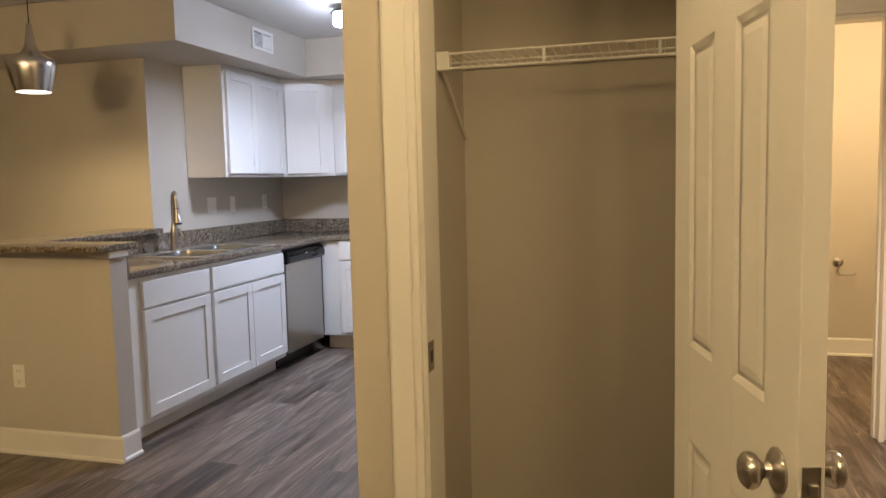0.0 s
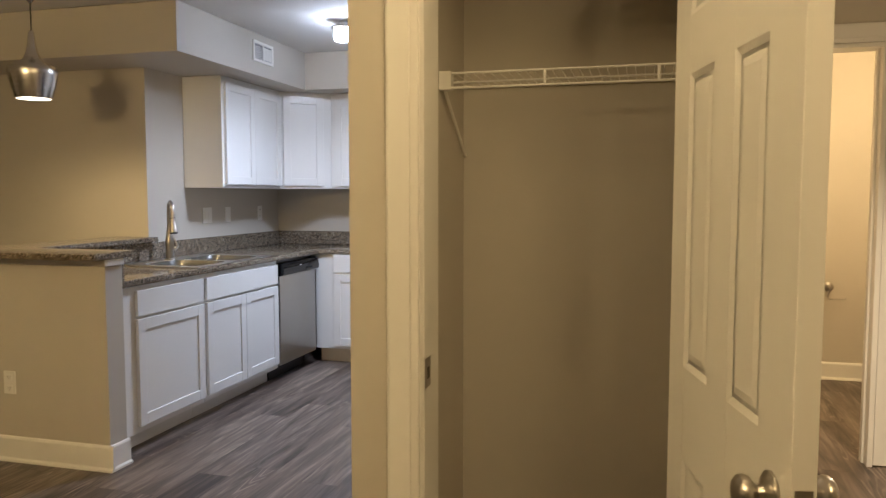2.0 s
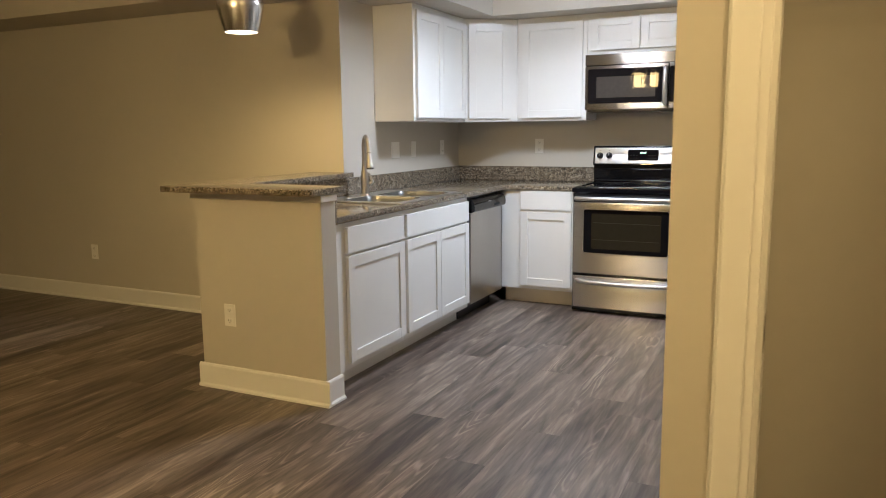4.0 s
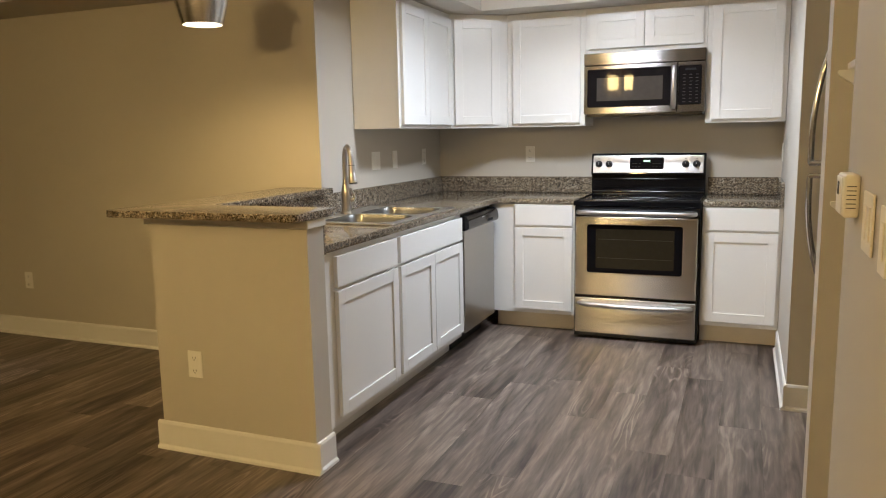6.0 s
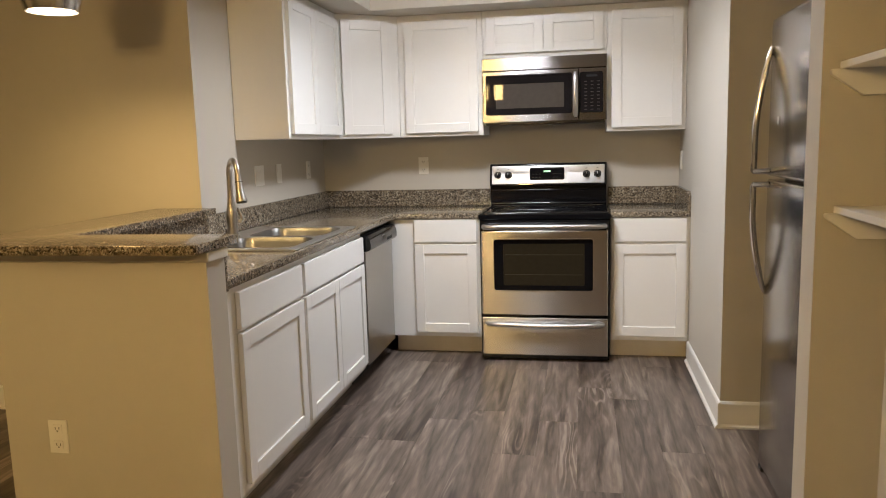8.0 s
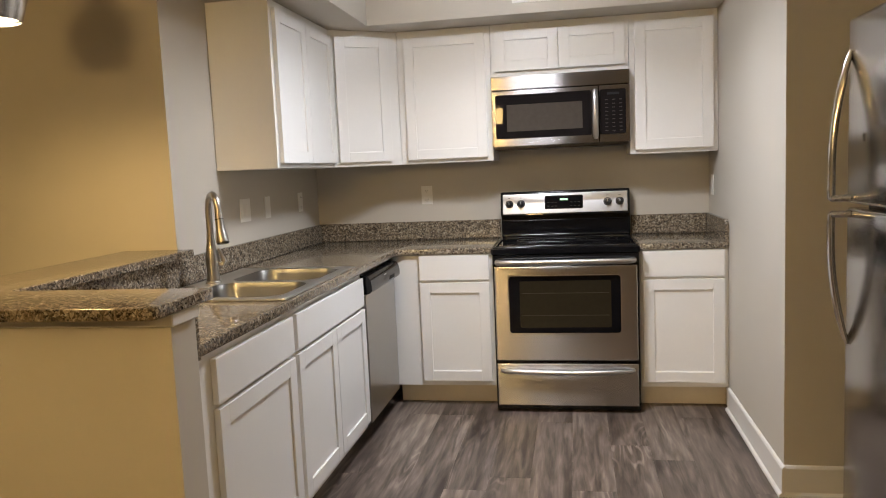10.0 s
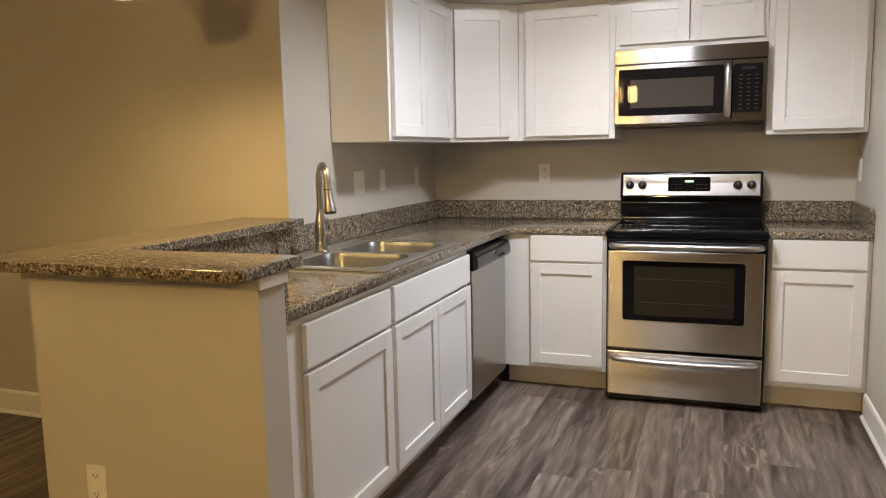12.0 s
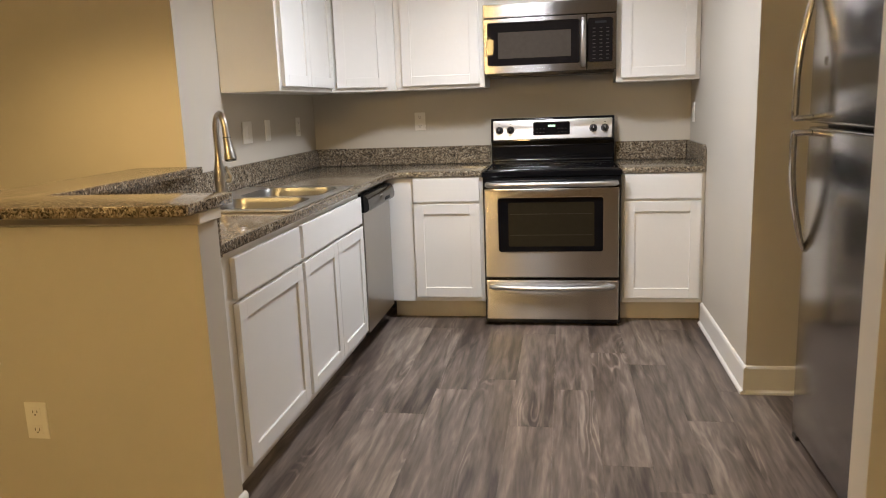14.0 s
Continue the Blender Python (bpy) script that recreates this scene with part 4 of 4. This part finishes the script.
# ---------------------------------------------------------------- plates on the walls
LW, BW, RW = faces_px(XL), faces_ny(YW), faces_nx(XR)
plate(LW, 5.151, 1.172, "switch", 0.116)
plate(LW, 5.431, 1.172, "switch")
plate(LW, 5.923, 1.174, "outlet")
plate(BW, -2.054, 1.176, "outlet")
plate(RW, 6.12, 1.18, "switch")
plate(faces_ny(3.272), -2.69, 0.395, "outlet")
plate(faces_ny(YN), -5.14, 0.39, "outlet")
plate(RW, 2.45, 1.15, "switch", 0.116, mat=BEIGE)
plate(RW, 2.27, 1.14, "switch", 0.07, mat=BEIGE)

# thermostat
T = faces_nx(XR)
th = thing("thermostat", T(2.64, 1.145, 0.0), "ivory plastic wall thermostat with small grey display", "thermostat")
part("case", boxed(T, 2.595, 2.718, 1.142, 1.232, 0.001, 0.031, 0.008, 3), BEIGE, th, smooth=True)
part("face_panel", boxed(T, 2.622, 2.712, 1.147, 1.226, 0.0305, 0.033, 0.0015), PLATE, th, "white front panel")
part("display", boxed(T, 2.665, 2.69, 1.186, 1.214, 0.0325, 0.0338), LCD, th)
part("button", boxed(T, 2.636, 2.650, 1.190, 1.206, 0.0325, 0.0346, 0.001), BEIGE, th)
bm = bmesh.new()
for k in range(6):
    box(bm, plain, XR - 0.026, XR - 0.008, 2.5942, 2.5954, 1.162 + k * 0.009, 1.164 + k * 0.009)
part("vent_slots", bm, SLOT, th, "dark vent slots")

# pantry shelves on cleats
for z in (1.116, 1.490):
    ps = thing("pantry_shelf", (-0.1, 3.1, z), "white painted pantry shelf on wooden cleats", "shelf", "pantry shelves")
    part("board", boxed(plain, -0.318, 0.058, 2.822, 3.307, z, z + 0.018, 0.001), TRIM, ps)
    for y0, y1 in ((3.288, 3.3075), (2.8205, 2.84)):
        bm = bmesh.new()
        a = [[bm.verts.new((x, y, zz)) for x, zz in ((0.058, z - 0.0005), (-0.340, z - 0.0005), (-0.343, z - 0.006), (-0.341, z - 0.014), (-0.265, z - 0.068), (0.058, z - 0.068))] for y in (y0, y1)]
        for k in range(6):
            bm.faces.new((a[0][k], a[0][(k + 1) % 6], a[1][(k + 1) % 6], a[1][k]))
        bm.faces.new(a[0])
        bm.faces.new(a[1])
        part("cleat", bm, TRIM, ps)

# ---------------------------------------------------------------- closet: wire shelf, door
ws = thing("wire_shelf", (0.13, 2.57, 1.62), "white vinyl-coated wire closet shelf", "shelf")
SZ, SF, SBK = 1.668, 2.43, 2.722
SLX, SRX = -0.245, 0.515
for y, z, nm in ((SF, SZ, "front_rail"), (SF - 0.006, SZ - 0.042, "lip_rail"), (SBK, SZ, "back_rail"), ((SF + SBK) / 2, SZ - 0.004, "middle_rail")):
    part(nm, tube(bmesh.new(), [(SLX, y, z), (SRX, y, z)], 0.0035, 8), WIRE, ws, smooth=True)
bm0 = None
for kx in range(30):
    x = SLX + 0.010 + kx * 0.0254
    bm = tube(bmesh.new(), [(x, SBK, SZ + 0.004), (x, SF, SZ + 0.004), (x, SF - 0.004, SZ - 0.002)], 0.0011, 5)
    if bm0 is None:
        bm0 = part("wire", bm, WIRE, ws)
    else:
        bm.free()
        w = new("wire", bm0.data)
        w.parent = ws
        w.location = (kx * 0.0254, 0, 0)
for x in (0.055, 0.36):
    part("strut", boxed(plain, x - 0.004, x + 0.004, SF - 0.009, SF - 0.001, SZ - 0.043, SZ + 0.001, 0.001), WIRE, ws)
part("end_bracket", boxed(plain, -0.249, -0.212, SF - 0.012, SF + 0.02, SZ - 0.047, SZ + 0.006, 0.002), PLATE, ws)
part("brace", tube(bmesh.new(), [(-0.235, SF + 0.005, SZ - 0.045), (-0.242, SBK, SZ - 0.22)], 0.005, 8), WIRE, ws)

# the closet's six-panel door, standing open
hinge, swing = Vector((0.388, 1.985, 0)), math.atan2(1.398 - 1.985, 0.526 - 0.388)
du = Vector((math.cos(swing), math.sin(swing), 0))
dn = Vector((du.y, -du.x, 0))           # towards the seen face
if dn.x > 0:
    dn = -dn
DM = lambda u, v, d: hinge + du * u + dn * d + Vector((0, 0, v))
WD, HD, TH = 0.61, 2.03, 0.035
door = thing("door_1", DM(WD / 2, 0.008, -TH / 2), "open white six-panel closet door", "door", kind="structure")
us, vs_ = (0, 0.105, 0.248, 0.355, 0.492, WD), (0.008, 0.24, 0.785, 0.974, 1.556, 1.668, 1.925, HD)
panels = [(us[a], us[a + 1], vs_[b], vs_[b + 1]) for a in (1, 3) for b in (1, 3, 5)]
bm = bmesh.new()
core = 0.0048
box(bm, DM, 0.004, WD - 0.004, 0.012, HD - 0.004, -TH + core, -core)
for a, b, c, d in ((0, us[1], vs_[0], HD), (us[2], us[3], vs_[0], HD), (us[4], WD, vs_[0], HD)):
    box(bm, DM, a, b, c, d, -TH, 0, 0.001)
for a, b in ((us[1], us[2]), (us[3], us[4])):
    for c, d in ((vs_[0], vs_[1]), (vs_[2], vs_[3]), (vs_[4], vs_[5]), (vs_[6], HD)):
        box(bm, DM, a - 0.002, b + 0.002, c, d, -TH + 0.0003, -0.0003)
part("leaf", bm, TRIM, door)
for a, b, c, d in panels:
    bm = bmesh.new()
    for s0, s1, s2 in ((0.0, -core, -0.002), (-TH, -TH + core, -TH + 0.002)):
        # sloping bevel round a raised field
        ins = ((0.0, s0 - (0.0004 if s0 == 0 else -0.0004)), (0.012, s1), (0.020, s1), (0.034, s2), )
        rings = [[bm.verts.new(DM(u, v, dd)) for u, v in ((a + i, c + i), (b - i, c + i), (b - i, d - i), (a + i, d - i))] for i, dd in ins]
        for r1, r2 in zip(rings, rings[1:]):
            for k in range(4):
                bm.faces.new((r1[k], r1[(k + 1) % 4], r2[(k + 1) % 4], r2[k]))
        bm.faces.new(rings[-1])
    part("panel", bm, TRIM, door)
KZ = 0.895
for s, d0 in ((1, 0.0), (-1, -TH)):
    at = DM(WD - 0.062, KZ, d0)
    prof = ((0.032, 0), (0.032, 0.004), (0.026, 0.009), (0.012, 0.013), (0.0105, 0.021), (0.016, 0.027), (0.0235, 0.032), (0.0265, 0.039), (0.0255, 0.046), (0.019, 0.052), (0.008, 0.055))
    part("door_knob", lathe(bmesh.new(), at, prof, 26, dn * s), NICKEL, door, "brushed nickel door knob", True)
lp = boxed(lambda u, v, d: DM(WD + d, v, u), -TH / 2 - 0.0125, -TH / 2 + 0.0125, KZ - 0.029, KZ + 0.029, 0.0003, 0.002, 0.0006)
lp = part("latch_plate", lp, NICKEL, door, "nickel latch plate")
part("latch_bolt", boxed(lambda u, v, d: DM(WD + d, v, u), -TH / 2 - 0.007, -TH / 2 + 0.006, KZ - 0.008, KZ + 0.008, 0.0015, 0.010, 0.002), NICKEL, lp)
for z in (0.22, 1.02, 1.83):
    part("hinge", lathe(bmesh.new(), (0.436, 1.992, z - 0.045), ((0.006, 0), (0.006, 0.09)), 10), NICKEL, door)
# strike plate on the latch jamb
J = faces_px(-0.167)
sk = thing("strike_plate", J(2.03, KZ - 0.03, 0), "worn nickel strike plate on the door jamb", "strike plate")
part("plate", boxed(J, 2.000, 2.044, KZ - 0.036, KZ + 0.036, 0.0003, 0.0022, 0.0006), NICKEL, sk)
part("hole", boxed(J, 2.014, 2.034, KZ - 0.015, KZ + 0.013, 0.0018, 0.0026), SLOT, sk, "dark latch hole")

# ---------------------------------------------------------------- lamps
px, py, pz = -2.868, 3.675, 1.838
pd = thing("pendant_lamp", (px, py, pz), "spun aluminium bell pendant lamp over the bar", "pendant lamp")
shade = ((0.090, 0.0), (0.100, 0.03), (0.113, 0.08), (0.121, 0.12), (0.124, 0.148), (0.120, 0.164), (0.104, 0.178), (0.074, 0.192), (0.046, 0.212), (0.030, 0.245), (0.022, 0.29), (0.016, 0.34), (0.012, 0.36))
bm = lathe(bmesh.new(), (px, py, pz), shade, 40, caps=False)
lathe(bm, (px, py, pz), [(max(r - 0.0025, 0.004), h + 0.0005) for r, h in shade], 40, caps=False)
part("shade", bm, ALU, pd, smooth=True)
part("lens", lathe(bmesh.new(), (px, py, pz + 0.012), ((0.0865, 0), (0.0865, 0.003)), 36), PENDGLOW, pd, "lit frosted lens")
part("cord", tube(bmesh.new(), [(px, py, pz + 0.355), (px, py, CEIL - 0.05)], 0.0035, 8), BLACKP, pd, "dark cord")
part("canopy", lathe(bmesh.new(), (px, py, CEIL - 0.075), ((0.008, 0), (0.016, 0.012), (0.04, 0.05), (0.056, 0.072), (0.056, 0.075)), 28), ALU, pd, smooth=True)

kl = thing("ceiling_light", (KIT[0], KIT[1], CEIL - 0.132), "chrome ceiling light with lit frosted glass shades", "ceiling light")
part("canopy", lathe(bmesh.new(), (KIT[0], KIT[1], CEIL - 0.03), ((0.06, 0), (0.09, 0.008), (0.095, 0.03)), 28), CHROME, kl, smooth=True)
part("bar", tube(bmesh.new(), [(KIT[0] - 0.15, KIT[1], CEIL - 0.02), (KIT[0] + 0.15, KIT[1], CEIL - 0.02)], 0.012, 12), CHROME, kl, smooth=True)
for dx in (-0.135, 0.0, 0.135):
    hd = part("head", lathe(bmesh.new(), (KIT[0] + dx, KIT[1], CEIL - 0.05), ((0.064, 0), (0.066, 0.004), (0.05, 0.018), (0.026, 0.032), (0.014, 0.046)), 24), CHROME, kl, smooth=True)
    part("glass", lathe(bmesh.new(), (KIT[0] + dx, KIT[1], CEIL - 0.132), ((0.022, 0), (0.040, 0.006), (0.050, 0.024), (0.051, 0.05), (0.046, 0.081)), 24), FROST, hd, "lit frosted glass", True)

# hanging dining light, whose glow shows in the microwave's door
dl = thing("chandelier", (DIN[0], DIN[1], 1.77), "hanging dining lamp of metal rings with three lit cups", "chandelier")
DZ = DIN[2]
part("stem", tube(bmesh.new(), [(DIN[0], DIN[1], DZ - 0.30), (DIN[0], DIN[1], CEIL - 0.02)], 0.007, 10), NICKEL, dl, smooth=True)
part("canopy", lathe(bmesh.new(), (DIN[0], DIN[1], CEIL - 0.025), ((0.02, 0), (0.06, 0.01), (0.063, 0.025)), 24), NICKEL, dl, smooth=True)
for tilt in (0, 90):
    c, s = math.cos(radians(tilt)), math.sin(radians(tilt))
    ring = [(DIN[0] + 0.2 * c * math.cos(a), DIN[1] + 0.2 * s * math.cos(a), DZ - 0.15 + 0.185 * math.sin(a)) for a in (2 * math.pi * q / 40 for q in range(41))]
    part("ring", tube(bmesh.new(), ring, 0.006, 8), NICKEL, dl, smooth=True)
for turn_ in (0, 120, 240):
    sx, sy = DIN[0] + 0.135 * math.cos(radians(turn_)), DIN[1] + 0.135 * math.sin(radians(turn_))
    cup = ((0.044, -0.095), (0.053, -0.09), (0.056, -0.05), (0.059, 0.095), (0.055, 0.095), (0.042, -0.085))
    sh = part("lit_shade", lathe(bmesh.new(), (sx, sy, DZ - 0.15), cup, 24), DINGLOW, dl, "glowing warm frosted glass cup", True)
    # unseen dish added below the cup, keeps its light off the floor
    part("cup_shield", lathe(bmesh.new(), (sx, sy, DZ - 0.27), ((0.012, 0), (0.030, 0.008), (0.064, 0.016), (0.064, 0.02), (0.02, 0.023)), 20), NICKEL, sh, smooth=True)
    part("arm", tube(bmesh.new(), [(DIN[0], DIN[1], DZ - 0.29), ((sx + DIN[0]) / 2, (sy + DIN[1]) / 2, DZ - 0.295), (sx, sy, DZ - 0.285), (sx, sy, DZ - 0.265)], 0.006, 8), NICKEL, dl, smooth=True)
hl = thing("hall_ceiling_light", (HALL[0], HALL[1], CEIL - 0.1), "round flush hall ceiling light, lit warm", "ceiling light")
part("pan", lathe(bmesh.new(), (HALL[0], HALL[1], CEIL - 0.03), ((0.14, 0), (0.15, 0.012), (0.15, 0.03)), 32), NICKEL, hl, smooth=True)
part("bowl", lathe(bmesh.new(), (HALL[0], HALL[1], CEIL - 0.1), ((0.03, 0), (0.08, 0.014), (0.12, 0.04), (0.138, 0.07)), 32), WARMGLOW, hl, "lit glass bowl", True)
for at_ in (ENTRY, END):
    copy_thing(hl, Matrix.Translation((at_[0], at_[1], CEIL - 0.1)))
bl = thing("bath_ceiling_light", (1.62, 4.88, CEIL - 0.1), "round flush bathroom ceiling light, lit warm", "ceiling light")
part("pan", lathe(bmesh.new(), (1.62, 4.88, CEIL - 0.03), ((0.13, 0), (0.14, 0.012), (0.14, 0.03)), 32), NICKEL, bl, smooth=True)
part("bowl", lathe(bmesh.new(), (1.62, 4.88, CEIL - 0.1), ((0.03, 0), (0.08, 0.014), (0.115, 0.04), (0.128, 0.07)), 32), WARMGLOW, bl, "lit glass bowl", True)


# ---------------------------------------------------------------- vents on the soffit
def vent(M, u0, u1, v0, v1, label):
    t = thing("air_vent", M((u0 + u1) / 2, v0, 0), label, "air vent", "soffit vents")
    fr = bmesh.new()
    for a, b, c, d in ((u0, u1, v0, v0 + 0.02), (u0, u1, v1 - 0.02, v1), (u0, u0 + 0.02, v0 + 0.02, v1 - 0.02), (u1 - 0.02, u1, v0 + 0.02, v1 - 0.02), ((u0 + u1) / 2 - 0.006, (u0 + u1) / 2 + 0.006, v0 + 0.02, v1 - 0.02)):
        box(fr, M, a, b, c, d, 0.001, 0.010, 0.0015)
    part("frame", fr, PLATE, t)
    part("backing", boxed(M, u0 + 0.015, u1 - 0.015, v0 + 0.015, v1 - 0.015, 0.0005, 0.0015), DUCT, t, "grey shadowed duct")
    k = int((v1 - v0 - 0.05) / 0.012)
    mid = (u0 + u1) / 2
    for half, (ua, ub) in enumerate(((u0 + 0.02, mid - 0.006), (mid + 0.006, u1 - 0.02))):
        for i in range(k):
            v = v0 + 0.026 + i * 0.012
            tilt = ((0, 0.009), (0.006, 0.002), (0.0072, 0.003), (0.0012, 0.0098)) if half == 0 else ((0, 0.002), (0.0105, 0.009), (0.0110, 0.0078), (0.0010, 0.001))
            bm = bmesh.new()
            q = [[bm.verts.new(M(u, v + a, d)) for a, d in tilt] for u in (ua, ub)]
            for e in range(4):
                bm.faces.new((q[0][e], q[0][(e + 1) % 4], q[1][(e + 1) % 4], q[1][e]))
            bm.faces.new(q[0])
            bm.faces.new(q[1])
            part("slat", bm, PLATE, t)
    return t


vent(faces_px(SX), 4.90, 5.18, 2.225, 2.365, "white louvred air vent on the soffit")
vent(faces_ny(SB), -1.44, -1.15, 2.19, 2.34, "white louvred air vent above the cabinets")

# ---------------------------------------------------------------- bathroom holder, patio door
tp = thing("paper_holder", (1.63, 6.14, 0.58), "brushed nickel paper holder on the bathroom wall", "paper holder")
part("post", lathe(bmesh.new(), (1.60, 6.149, 0.668), ((0.034, 0), (0.034, 0.006), (0.016, 0.013), (0.013, 0.04), (0.020, 0.05), (0.012, 0.058)), 20, (0, -1, 0)), NICKEL, tp, smooth=True)
part("arm", tube(bmesh.new(), [(1.60, 6.10, 0.668), (1.585, 6.10, 0.60), (1.60, 6.10, 0.585), (1.70, 6.10, 0.585), (1.706, 6.10, 0.60)], 0.005, 8), NICKEL, tp, smooth=True)
wn = thing("patio_door", (X0 - 0.07, 3.35, 0.0), "dark night glass patio door with pale frame", "patio door", kind="structure")
for a, b, c, d in ((2.4, 2.47, 0.0, 2.06), (4.23, 4.3, 0.0, 2.06), (2.47, 4.23, 1.99, 2.06), (2.47, 4.23, 0.0, 0.09), (3.31, 3.39, 0.09, 1.99)):
    part("frame", boxed(plain, X0 - 0.10, X0 - 0.04, a, b, c, d, 0.002), TRIM, wn)
for a, b in ((2.47, 3.31), (3.39, 4.23)):
    part("pane", boxed(plain, X0 - 0.08, X0 - 0.07, a, b, 0.09, 1.99), NIGHTGLASS, wn, "dark glass pane")

# ---------------------------------------------------------------- floor boards
PW, PL = 0.178, 1.22
rng = random.Random(5)
fl = tagged(new("floor"), "grey-brown oak-look vinyl plank floor", "floor", kind="structure")
ORIGIN[fl.name] = Vector((0, 0, 0))


def board(bm, x0, x1, y0, y1):
    e = 0.0003
    t = [bm.verts.new(p) for p in ((x0 + e, y0 + e, 0), (x1 - e, y0 + e, 0), (x1 - e, y1 - e, 0), (x0 + e, y1 - e, 0))]
    b = [bm.verts.new(p) for p in ((x0 + 0.00008, y0 + 0.00008, -0.0004), (x1 - 0.00008, y0 + 0.00008, -0.0004), (x1 - 0.00008, y1 - 0.00008, -0.0004), (x0 + 0.00008, y1 - 0.00008, -0.0004))]
    c = [bm.verts.new((v.co.x, v.co.y, -0.0065)) for v in b]
    bm.faces.new(t)
    for p, q in ((t, b), (b, c)):
        for k in range(4):
            bm.faces.new((p[k], q[k], q[(k + 1) % 4], p[(k + 1) % 4]))


rest = bmesh.new()
meshes, count = {}, 0
nx = int((X1 - X0) / PW) + 1
for i in range(nx):
    x0 = X0 + i * PW
    y = Y0 - rng.random() * PL
    while y < Y1:
        y0, y1 = max(y, Y0), min(y + PL, Y1)
        y += PL
        if y1 - y0 < 0.02:
            continue
        x1 = min(x0 + PW, X1)
        near = -4.2 < (x0 + x1) / 2 < 0.2 and 1.3 < (y0 + y1) / 2 < 6.4 and count < 290
        if near and y1 - y0 > PL - 0.01 and x1 - x0 > PW - 0.001:
            if "full" not in meshes:
                bm = bmesh.new()
                board(bm, 0, PW, 0, PL)
                meshes["full"] = bpy.data.meshes.new("plank")
                bm.to_mesh(meshes["full"])
                bm.free()
                meshes["full"].materials.append(FLOOR)
            ob = new("plank", meshes["full"])
            ob.parent = fl
            ob.location = (x0, y0, 0)
            count += 1
        else:
            board(rest, x0, x1, y0, y1)
tagged(part("planks", rest, FLOOR, fl), kind="stuff")
